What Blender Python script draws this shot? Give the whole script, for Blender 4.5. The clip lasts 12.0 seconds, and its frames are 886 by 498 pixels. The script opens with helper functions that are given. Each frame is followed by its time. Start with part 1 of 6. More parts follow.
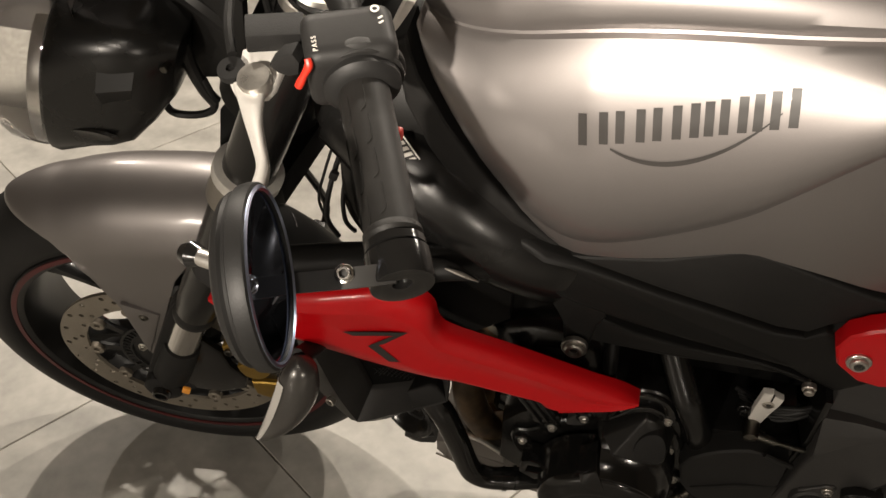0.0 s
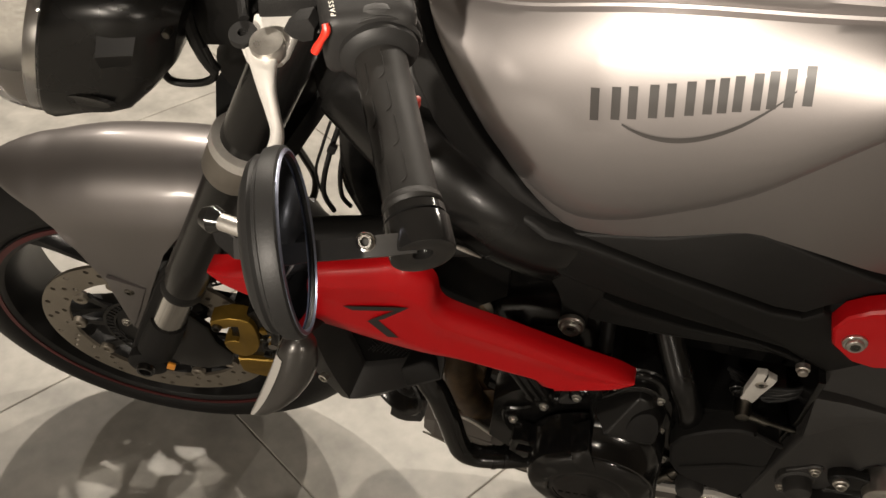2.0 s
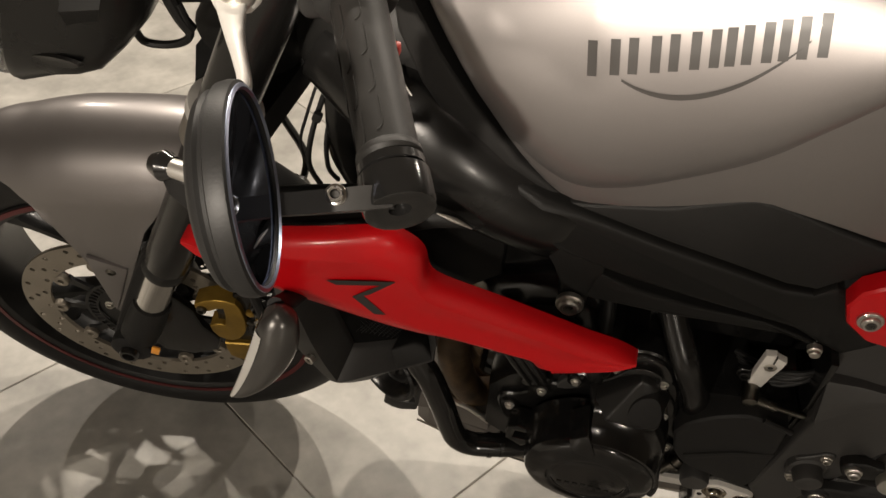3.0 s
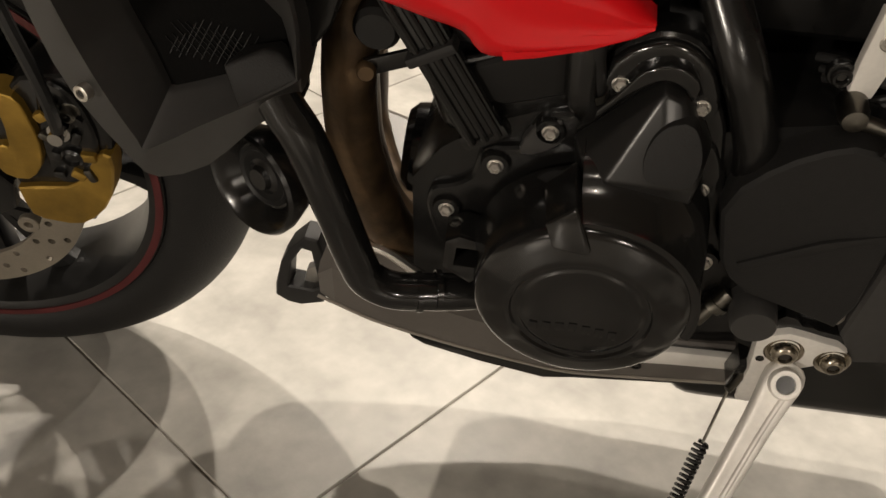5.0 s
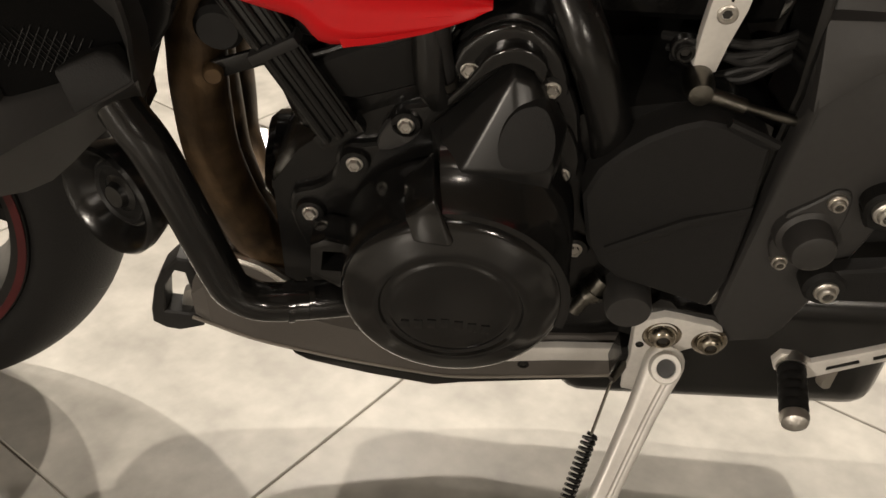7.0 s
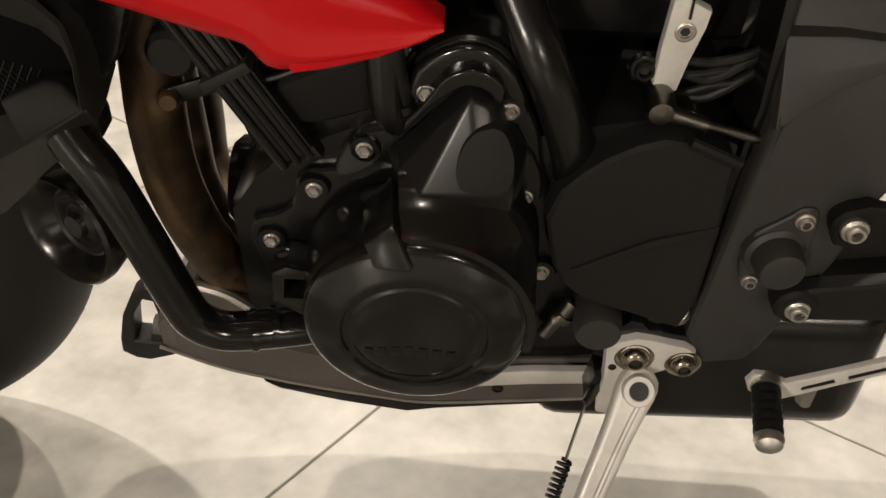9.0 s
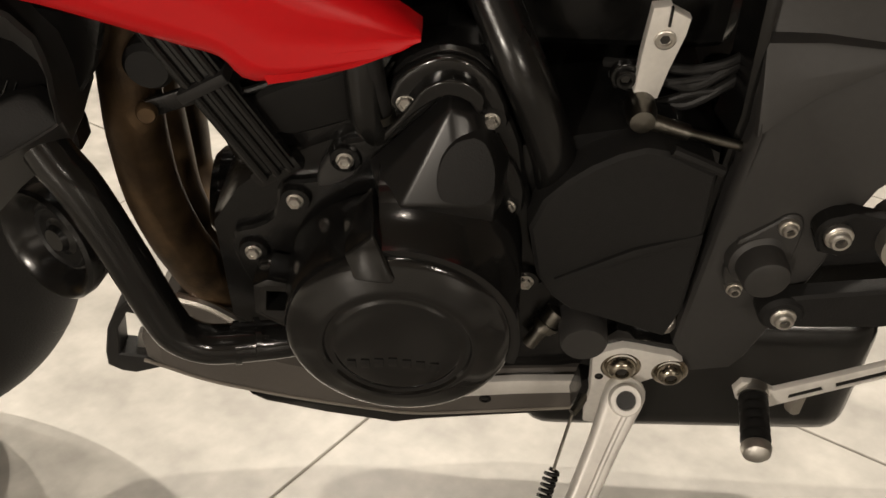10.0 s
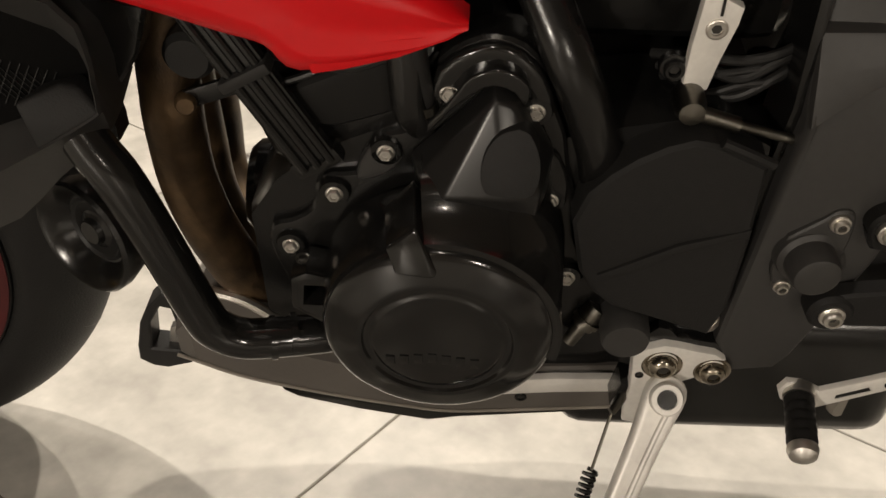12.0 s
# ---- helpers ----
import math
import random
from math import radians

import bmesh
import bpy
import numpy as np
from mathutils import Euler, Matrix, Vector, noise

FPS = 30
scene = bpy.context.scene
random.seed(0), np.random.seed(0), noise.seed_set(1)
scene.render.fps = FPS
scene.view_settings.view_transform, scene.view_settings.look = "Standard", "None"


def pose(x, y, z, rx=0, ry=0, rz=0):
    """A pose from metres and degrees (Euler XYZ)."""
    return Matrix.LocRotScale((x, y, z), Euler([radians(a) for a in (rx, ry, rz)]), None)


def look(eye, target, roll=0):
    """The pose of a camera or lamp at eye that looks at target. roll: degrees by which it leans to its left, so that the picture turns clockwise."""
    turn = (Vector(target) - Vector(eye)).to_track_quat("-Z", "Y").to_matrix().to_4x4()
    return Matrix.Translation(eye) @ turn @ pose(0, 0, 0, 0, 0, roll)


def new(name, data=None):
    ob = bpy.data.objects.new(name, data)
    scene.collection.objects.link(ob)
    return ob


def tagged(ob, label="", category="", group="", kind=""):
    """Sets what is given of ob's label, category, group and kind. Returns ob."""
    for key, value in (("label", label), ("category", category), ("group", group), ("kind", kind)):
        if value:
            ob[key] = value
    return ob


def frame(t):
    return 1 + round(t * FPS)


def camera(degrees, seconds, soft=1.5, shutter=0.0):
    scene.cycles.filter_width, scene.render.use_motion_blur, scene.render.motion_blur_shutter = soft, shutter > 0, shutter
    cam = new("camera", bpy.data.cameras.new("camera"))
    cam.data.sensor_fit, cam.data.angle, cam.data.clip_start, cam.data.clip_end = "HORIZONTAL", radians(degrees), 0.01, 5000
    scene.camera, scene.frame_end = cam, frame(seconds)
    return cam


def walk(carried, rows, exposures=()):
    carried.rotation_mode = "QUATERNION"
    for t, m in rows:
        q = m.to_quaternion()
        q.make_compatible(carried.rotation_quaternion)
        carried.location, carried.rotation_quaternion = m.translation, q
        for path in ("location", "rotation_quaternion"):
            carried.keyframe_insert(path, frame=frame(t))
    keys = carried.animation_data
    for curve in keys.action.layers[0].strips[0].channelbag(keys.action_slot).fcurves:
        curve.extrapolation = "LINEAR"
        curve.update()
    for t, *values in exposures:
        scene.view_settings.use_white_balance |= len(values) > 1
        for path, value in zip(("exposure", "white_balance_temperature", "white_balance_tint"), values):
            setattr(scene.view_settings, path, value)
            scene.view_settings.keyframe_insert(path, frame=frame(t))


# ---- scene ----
cam = camera(51.2, 12.0)
PATH = [
    (0, (0.533, -0.896, 1.224), (0.231, 0.596, -0.072), 2.6),
    (0.5, (0.497, -0.911, 1.216), (0.252, 0.574, -0.101), 2.6),
    (1, (0.495, -0.904, 1.21), (0.245, 0.57, -0.118), 3.6),
    (1.5, (0.499, -0.899, 1.21), (0.264, 0.579, -0.116), 4.6),
    (2, (0.504, -0.903, 1.212), (0.277, 0.584, -0.106), 5.3),
    (2.5, (0.507, -0.907, 1.211), (0.266, 0.572, -0.113), 5.3),
    (4.5, (0.56, -0.726, 0.795), (0.348, 0.812, -0.466), 3.9),
    (5, (0.57, -0.734, 0.711), (0.347, 0.873, -0.459), 3.2),
    (5.5, (0.577, -0.738, 0.693), (0.434, 0.903, -0.44), 4.2),
    (6, (0.579, -0.738, 0.691), (0.498, 0.918, -0.427), 4.3),
    (6.5, (0.589, -0.736, 0.689), (0.543, 0.923, -0.427), 3.8),
    (7, (0.605, -0.73, 0.687), (0.547, 0.935, -0.418), 2.7),
    (9, (0.625, -0.718, 0.685), (0.573, 0.971, -0.386), 1.8),
    (9.5, (0.628, -0.715, 0.684), (0.585, 0.979, -0.378), 1.6),
    (10, (0.633, -0.713, 0.685), (0.589, 0.983, -0.373), 1.4),
    (10.5, (0.639, -0.714, 0.684), (0.595, 0.988, -0.366), 1.3),
    (11, (0.642, -0.714, 0.686), (0.596, 0.989, -0.362), 1.4),
    (11.5, (0.637, -0.709, 0.682), (0.577, 0.989, -0.373), 1.3),
    (12, (0.62, -0.707, 0.677), (0.534, 0.987, -0.383), 1.0),
]
# the walk dips from the tank to the engine and the picture brightens with it
walk(cam, [(t, look(eye, target, roll)) for t, eye, target, roll in PATH],
     exposures=[(0.0, -0.30), (2.7, -0.30), (4.5, 0.20), (7.0, 0.17), (9.0, 0.19), (12.0, 0.20)])

# ---- light: a dim showroom with ceiling spotlights ----
world = bpy.data.worlds.new("world")
world.use_nodes = True
world.node_tree.nodes["Background"].inputs[0].default_value = (1.0, 0.86, 0.7, 1)
world.node_tree.nodes["Background"].inputs[1].default_value = 0.02
CEILING = 2.9
# (x, y, height, watts, softness, cone) of each spotlight: five in the ceiling behind the motorcycle, one before it; the
# narrow tank beam and two low front fills are added
SPOTS = [(-0.9, 1.3, 2.78, 192.0, 0.035, 100), (0.2, 2.3, 2.78, 202.0, 0.035, 100), (1.3, 1.5, 2.78, 192.0, 0.035, 100), (-2.7, 2.4, 2.78, 135.0, 0.05, 100), (3.1, 2.5, 2.78, 125.0, 0.05, 100), (0.0, -3.95, 2.3, 1950.0, 0.06, 12.2), (0.6, -2.7, 2.78, 28.0, 0.05, 70),
         (-0.9, -3.9, 1.15, 200.0, 0.12, 100), (2.2, -3.9, 1.15, 75.0, 0.12, 100)]


# ---- materials ----
def material(name, color, rough=0.5, metal=0.0, coat=0.0, vary=0.12, scale=40.0, bump=0.0, bump_scale=300.0,
             stain=0.0, stain_scale=5.0, rough_vary=0.1, spec=0.5, island=0.0, coat_rough=0.05):
    """A surface with variation at two scales, fine relief and uneven gloss."""
    m = bpy.data.materials.new(name)
    m.use_nodes = True
    nt = m.node_tree
    n, l = nt.nodes, nt.links
    b = n["Principled BSDF"]
    tc = n.new("ShaderNodeTexCoord")
    fine = n.new("ShaderNodeTexNoise")
    fine.inputs["Scale"].default_value, fine.inputs["Detail"].default_value = scale, 6
    broad = n.new("ShaderNodeTexNoise")
    broad.inputs["Scale"].default_value, broad.inputs["Detail"].default_value = stain_scale, 4
    l.new(tc.outputs["Object"], fine.inputs["Vector"])
    l.new(tc.outputs["Object"], broad.inputs["Vector"])
    ramp = n.new("ShaderNodeMapRange")
    ramp.inputs["To Min"].default_value, ramp.inputs["To Max"].default_value = 1 - vary, 1 + vary
    l.new(fine.outputs["Fac"], ramp.inputs["Value"])
    ramp2 = n.new("ShaderNodeMapRange")
    ramp2.inputs["From Min"].default_value, ramp2.inputs["From Max"].default_value = 0.35, 0.7
    ramp2.inputs["To Min"].default_value, ramp2.inputs["To Max"].default_value = 1 - stain, 1.0
    l.new(broad.outputs["Fac"], ramp2.inputs["Value"])
    mul = n.new("ShaderNodeMath")
    mul.operation = "MULTIPLY"
    l.new(ramp.outputs[0], mul.inputs[0])
    l.new(ramp2.outputs[0], mul.inputs[1])
    value = mul.outputs[0]
    if island:
        info = n.new("ShaderNodeObjectInfo")
        r3 = n.new("ShaderNodeMapRange")
        r3.inputs["To Min"].default_value, r3.inputs["To Max"].default_value = 1 - island, 1 + island
        l.new(info.outputs["Random"], r3.inputs["Value"])
        mul2 = n.new("ShaderNodeMath")
        mul2.operation = "MULTIPLY"
        l.new(value, mul2.inputs[0])
        l.new(r3.outputs[0], mul2.inputs[1])
        value = mul2.outputs[0]
    tint = n.new("ShaderNodeVectorMath")
    tint.operation = "SCALE"
    tint.inputs[0].default_value = color
    l.new(value, tint.inputs["Scale"])
    l.new(tint.outputs[0], b.inputs["Base Color"])
    rr = n.new("ShaderNodeMapRange")
    rr.inputs["To Min"].default_value = max(0.0, rough - rough_vary)
    rr.inputs["To Max"].default_value = min(1.0, rough + rough_vary)
    l.new(broad.outputs["Fac"], rr.inputs["Value"])
    l.new(rr.outputs[0], b.inputs["Roughness"])
    b.inputs["Metallic"].default_value = metal
    b.inputs["Coat Weight"].default_value = coat
    b.inputs["Coat Roughness"].default_value = coat_rough
    b.inputs["Specular IOR Level"].default_value = spec
    if bump:
        tex = n.new("ShaderNodeTexNoise")
        tex.inputs["Scale"].default_value, tex.inputs["Detail"].default_value = bump_scale, 3
        l.new(tc.outputs["Object"], tex.inputs["Vector"])
        bp = n.new("ShaderNodeBump")
        bp.inputs["Strength"].default_value, bp.inputs["Distance"].default_value = bump, 0.001
        l.new(tex.outputs["Fac"], bp.inputs["Height"])
        l.new(bp.outputs[0], b.inputs["Normal"])
    return m


GREY = material("satin_grey_paint", (0.250, 0.232, 0.226), 0.43, 0.8, 0.5, 0.04, 900, 0.03, 1500, 0.05, 4, 0.03, coat_rough=0.16)
RED = material("red_paint", (0.60, 0.004, 0.008), 0.34, 0.0, 0.25, 0.03, 60, 0.0, 300, 0.06, 6, 0.06, spec=0.35, coat_rough=0.08)
DECAL = material("dark_decal", (0.03, 0.027, 0.025), 0.45, 0.0, 0, 0.05)
FRAME = material("black_frame_paint", (0.0140, 0.0136, 0.0130), 0.42, 0.0, 0.0, 0.15, 90, 0.12, 1600, 0.2, 9, spec=0.15)
PLASTIC = material("black_plastic", (0.020, 0.0193, 0.0187), 0.48, 0.0, 0.0, 0.15, 200, 0.12, 1600, 0.15, 12, spec=0.3)
MATT = material("dull_black_plastic", (0.0148, 0.0143, 0.0138), 0.6, 0.0, 0.0, 0.18, 150, 0.3, 900, 0.2, 9, spec=0.22)
ENGINE = material("gloss_black_engine_paint", (0.0095, 0.0092, 0.0089), 0.15, 0.0, 0.3, 0.2, 80, 0.05, 700, 0.2, 14, 0.06, spec=0.45, coat_rough=0.06)
WEDGE = material("smooth_black_enamel", (0.012, 0.0116, 0.0112), 0.30, 0.0, 0.0, 0.08, 90, 0.0, 700, 0.1, 14, 0.05, spec=0.4)
CASE = material("satin_black_engine_casting", (0.0085, 0.0082, 0.0079), 0.24, 0.0, 0.15, 0.2, 120, 0.10, 800, 0.25, 12, spec=0.45, coat_rough=0.12)
PLATE = material("dull_black_cast_plate", (0.036, 0.0345, 0.033), 0.46, 0.0, 0.0, 0.15, 200, 0.07, 1300, 0.15, 9, spec=0.45)
CASTALU = material("dull_cast_aluminium", (0.86, 0.83, 0.78), 0.40, 0.2, 0, 0.1, 260, 0.05, 900, 0.2, 30, 0.1)
SHELL = material("satin_black_lamp_shell", (0.009, 0.0088, 0.0085), 0.27, 0.0, 0.0, 0.15, 200, 0.0, 1200, 0.15, 10)
POD = material("dark_pewter_paint", (0.13, 0.125, 0.12), 0.3, 0.7, 0.4, 0.06, 300, 0.02, 900, 0.1, 12, 0.05)
RUBBER = material("black_rubber", (0.015, 0.0146, 0.0142), 0.48, 0.0, 0.0, 0.15, 60, 0.1, 900, 0.25, 8, spec=0.3)
GRIP = material("worn_grip_rubber", (0.017, 0.016, 0.0148), 0.52, 0.0, 0.0, 0.25, 140, 0.14, 1100, 0.3, 20, spec=0.28)
TYRE = material("tyre_rubber", (0.0135, 0.0130, 0.0125), 0.58, 0.0, 0.0, 0.2, 30, 0.3, 500, 0.3, 6, spec=0.25)
RIM = material("black_wheel_paint", (0.007, 0.0068, 0.0066), 0.42, 0.0, 0.05, 0.15, 90, 0.05, 600, 0.2, 9)
STRIPE = material("dull_red_stripe", (0.085, 0.009, 0.010), 0.5, 0.0, 0, 0.25, 60, 0, 300, 0.4, 14)
DARKSTEEL = material("dark_oiled_steel", (0.16, 0.15, 0.13), 0.35, 1.0, 0, 0.2, 200, 0.15, 900, 0.3, 40)
CHROME = material("chrome", (0.82, 0.8, 0.77), 0.13, 1.0, 0, 0.04, 60, 0, 300, 0.05, 8, 0.06)
STEEL = material("zinc_bolt_steel", (0.78, 0.74, 0.68), 0.4, 1.0, 0, 0.15, 300, 0.1, 900, 0.25, 60, 0.1)
ZINC = material("greased_zinc_steel", (0.50, 0.45, 0.37), 0.22, 1.0, 0, 0.2, 160, 0.05, 900, 0.35, 60, 0.1)
POLISHED = material("polished_aluminium", (0.90, 0.87, 0.82), 0.34, 0.4, 0, 0.06, 200, 0.04, 900, 0.1, 30, 0.06)
BRIGHT = material("bright_zinc_steel", (0.70, 0.67, 0.62), 0.3, 0.9, 0, 0.12, 300, 0.08, 900, 0.3, 80, 0.1)
ALU = material("brushed_aluminium", (0.82, 0.79, 0.74), 0.38, 1.0, 0, 0.08, 300, 0.12, 1100, 0.15, 25, 0.1)
DISC = material("brake_disc_steel", (0.30, 0.265, 0.215), 0.45, 0.6, 0, 0.12, 400, 0.1, 900, 0.2, 15)
GOLD = material("gold_anodised_caliper", (0.40, 0.245, 0.045), 0.42, 0.7, 0, 0.2, 90, 0.2, 700, 0.4, 30)
EXHAUST = material("heat_browned_steel", (0.13, 0.082, 0.042), 0.45, 0.55, 0, 0.6, 70, 0.2, 500, 0.75, 26)
PAN = material("dark_grey_belly_pan", (0.105, 0.094, 0.084), 0.36, 0.0, 0.1, 0.08, 300, 0.1, 900, 0.12, 9)
GREYCAST = material("grey_painted_casting", (0.26, 0.235, 0.2), 0.5, 0.2, 0, 0.1, 200, 0.15, 800, 0.15, 12)
WHITE = material("white_print", (0.75, 0.72, 0.66), 0.5)
REDPLASTIC = material("red_plastic", (0.55, 0.03, 0.015), 0.4)
ORANGE = material("amber_reflector", (1.0, 0.40, 0.05), 0.15, 0.0, 0.5)
CORE = material("dull_black_core", (0.0045, 0.0043, 0.0041), 0.85, 0.0, 0, 0.3, 300, 0.2, 700, 0.3, 20, spec=0.08)
SOCKET = material("dark_socket_shade", (0.02, 0.018, 0.015), 0.6, 0.0, 0, 0.1)
MIRROR = material("mirror_glass", (0.30, 0.36, 0.52), 0.02, 1.0, 0, 0.0, rough_vary=0.01)
RIMLIGHT = material("glass_edge_light", (0.40, 0.45, 0.60), 0.30, 1.0, 0, 0.0, rough_vary=0.04)
LENS = material("clear_lens_plastic", (0.95, 0.94, 0.92), 0.05, 0.0, 0.0, rough_vary=0.03)
LENS.node_tree.nodes["Principled BSDF"].inputs["Transmission Weight"].default_value = 0.96
LENSWHITE = material("ribbed_lens_plastic", (0.86, 0.84, 0.80), 0.16, 0.1, 0.4, 0.05)
TILE = material("stone_look_tile", (0.505, 0.485, 0.442), 0.42, 0.0, 0.0, 0.15, 55, 0.10, 260, 0.34, 12.0, 0.1, island=0.04)
GROUT = material("grout", (0.26, 0.24, 0.21), 0.85, 0, 0, 0.15)
# unseen wall and ceiling colours, set warm for the bounce light they give
WALL = material("plain_wall_paint", (0.33, 0.285, 0.235), 0.8, 0, 0, 0.04)
CEILPAINT = material("ceiling_paint", (0.25, 0.215, 0.175), 0.85, 0, 0, 0.04)
GLOW = bpy.data.materials.new("lamp_glow")
GLOW.use_nodes = True
GLOW.node_tree.nodes["Principled BSDF"].inputs["Emission Color"].default_value = (1.0, 0.8, 0.56, 1)
GLOW.node_tree.nodes["Principled BSDF"].inputs["Emission Strength"].default_value = 60.0


# ---- mesh helpers ----
def finish(bm, angle=35):
    bmesh.ops.recalc_face_normals(bm, faces=bm.faces)
    me = bpy.data.meshes.new("mesh")
    bm.to_mesh(me)
    bm.free()
    me.shade_smooth()
    me.set_sharp_from_angle(angle=radians(angle))
    return me


def part(name, bm, mat, parent, label="", m=None, angle=35):
    """One mesh object, as a part under a thing or under a part."""
    me = finish(bm, angle)
    me.materials.append(mat)
    ob = new(name, me)
    ob.parent = parent
    if m is not None:
        ob.matrix_basis = m
    return tagged(ob, label) if label else ob


def thing(name, bm, mat, label, category, kind="", group="", m=None):
    me = finish(bm)
    me.materials.append(mat)
    ob = new(name, me)
    if m is not None:
        ob.matrix_basis = m
    return tagged(ob, label, category, group, kind)


def spline(pts, steps=6):
    """Points of a smooth curve through pts; a point may carry more numbers, such as a radius."""
    p = [tuple(map(float, q)) for q in pts]
    p = [p[0]] + p + [p[-1]]
    out = []
    for i in range(1, len(p) - 2):
        a, b, c, d = p[i - 1:i + 3]
        for k in range(steps):
            t = k / steps
            out.append(tuple(0.5 * (2 * q1 + (q2 - q0) * t + (2 * q0 - 5 * q1 + 4 * q2 - q3) * t * t
                                    + (3 * q1 - q0 - 3 * q2 + q3) * t ** 3) for q0, q1, q2, q3 in zip(a, b, c, d)))
    out.append(p[-2])
    return out


def skin(bm, rings, closed=True, caps=True):
    """Joins rings of equally many points by faces."""
    vs = [[bm.verts.new(q) for q in r] for r in rings]
    n = len(vs[0])
    for a, b in zip(vs, vs[1:]):
        for i in range(n if closed else n - 1):
            j = (i + 1) % n
            bm.faces.new((a[i], a[j], b[j], b[i]))
    if caps and closed:
        bm.faces.new(vs[0])
        bm.faces.new(vs[-1])
    return vs


def tube(pts, r=0.01, n=14, steps=6, bm=None, flat=1.0, smooth=True):
    """A round bar along a curve; a fourth number of a point is its radius."""
    bm = bm or bmesh.new()
    path = spline([(*q[:3], q[3] if len(q) > 3 else r) for q in pts], steps) if smooth else \
        [(*q[:3], q[3] if len(q) > 3 else r) for q in pts]
    rings, up = [], None
    for i, q in enumerate(path):
        a, b = Vector(path[max(0, i - 1)][:3]), Vector(path[min(len(path) - 1, i + 1)][:3])
        d = (b - a).normalized()
        if up is None:
            up = d.orthogonal().normalized()
        up = (up - d * up.dot(d)).normalized()
        side = d.cross(up)
        rings.append([Vector(q[:3]) + q[3] * (math.cos(k * math.tau / n) * up + flat * math.sin(k * math.tau / n) * side)
                      for k in range(n)])
    skin(bm, rings)
    return bm


def axes(at, d, up=(0, 0, 1)):
    """A frame at a place whose z looks along d."""
    d = Vector(d).normalized()
    u = Vector(up)
    if abs(d.dot(u.normalized())) > 0.95:
        u = Vector((1, 0, 0))
    x = u.cross(d).normalized()
    y = d.cross(x)
    return Matrix.Translation(at) @ Matrix((x, y, d)).transposed().to_4x4()


def lathe(profile, m=None, n=40, bm=None, steps=0):
    """A body of revolution: (radius, height) pairs round the z of the frame m."""
    bm = bm or bmesh.new()
    m = m or Matrix()
    prof = spline(profile, steps) if steps else profile
    rings = [[m @ Vector((max(r, 1e-4) * math.cos(k * math.tau / n), max(r, 1e-4) * math.sin(k * math.tau / n), h))
              for k in range(n)] for r, h in prof]
    skin(bm, rings, caps=tuple(prof[0]) != tuple(prof[-1]))
    return bm


def rounded(bm, off, seg=2, faces=None, angle=30):
    es = [e for e in bm.edges if len(e.link_faces) == 2 and e.calc_face_angle(0) > radians(angle)]
    bmesh.ops.bevel(bm, geom=es, offset=off, segments=seg, affect="EDGES", profile=0.6, clamp_overlap=True)
    return bm


def box(size, m=None, bevel=0.003, bm=None, seg=2, taper=1.0):
    one = bmesh.new()
    bmesh.ops.create_cube(one, size=1)
    for v in one.verts:
        k = taper if v.co.z > 0 else 1.0
        v.co = Vector((v.co.x * size[0] * k, v.co.y * size[1] * k, v.co.z * size[2]))
    if bevel:
        rounded(one, bevel, seg)
    one.transform(m or Matrix())
    if bm is None:
        return one
    return merge(bm, one)


def merge(bm, other):
    me = bpy.data.meshes.new("joined")
    other.to_mesh(me)
    other.free()
    bm.from_mesh(me)
    bpy.data.meshes.remove(me)
    return bm


def prism(outline, outer, inner, bevel=0.003, seg=2, holes=(), curve=0):
    """A plate with an outline in x and z. outer and inner: its y, as numbers or functions of (x, z)."""
    bm = bmesh.new()
    fo = outer if callable(outer) else (lambda x, z: outer)
    fi = inner if callable(inner) else (lambda x, z: inner)
    loop = spline(list(outline) + [outline[0]], curve)[:-1] if curve else outline
    loops = [loop] + list(holes)
    edges = []
    for lp in loops:
        vs = [bm.verts.new((x, fo(x, z), z)) for x, z in lp]
        edges += [bm.edges.new((a, b)) for a, b in zip(vs, vs[1:] + vs[:1])]
    if holes:
        bmesh.ops.triangle_fill(bm, use_beauty=True, use_dissolve=False, edges=edges)
    else:
        bm.faces.new(list(bm.verts))
    front = list(bm.faces)
    got = bmesh.ops.extrude_face_region(bm, geom=front)
    for v in got["geom"]:
        if isinstance(v, bmesh.types.BMVert):
            v.co.y = fi(v.co.x, v.co.z)
    bmesh.ops.recalc_face_normals(bm, faces=bm.faces)
    if bevel:
        top = set(front)
        es = [e for e in bm.edges if len(e.link_faces) == 2 and e.calc_face_angle(0) > radians(35)
              and any(f in top for f in e.link_faces)]
        bmesh.ops.bevel(bm, geom=es, offset=bevel, segments=seg, affect="EDGES", profile=0.6, clamp_overlap=True)
    return bm


def at_z(table, x):
    """Straight-line lookup in a table of pairs."""
    return float(np.interp(x, [p[0] for p in table], [p[1] for p in table]))


def smoothed(table, x):
    """Smooth lookup in a table of pairs."""
    xs = [p[0] for p in table]
    if x <= xs[0]:
        return table[0][1]
    if x >= xs[-1]:
        return table[-1][1]
    i = max(k for k in range(len(xs)) if xs[k] <= x)
    i = min(i, len(xs) - 2)

    def slope(k):
        a, b = table[max(0, k - 1)], table[min(len(xs) - 1, k + 1)]
        return (b[1] - a[1]) / (b[0] - a[0])
    h = xs[i + 1] - xs[i]
    t = (x - xs[i]) / h
    p0, p1, m0, m1 = table[i][1], table[i + 1][1], slope(i) * h, slope(i + 1) * h
    return ((2 * t ** 3 - 3 * t * t + 1) * p0 + (t ** 3 - 2 * t * t + t) * m0
            + (3 * t * t - 2 * t ** 3) * p1 + (t ** 3 - t * t) * m1)


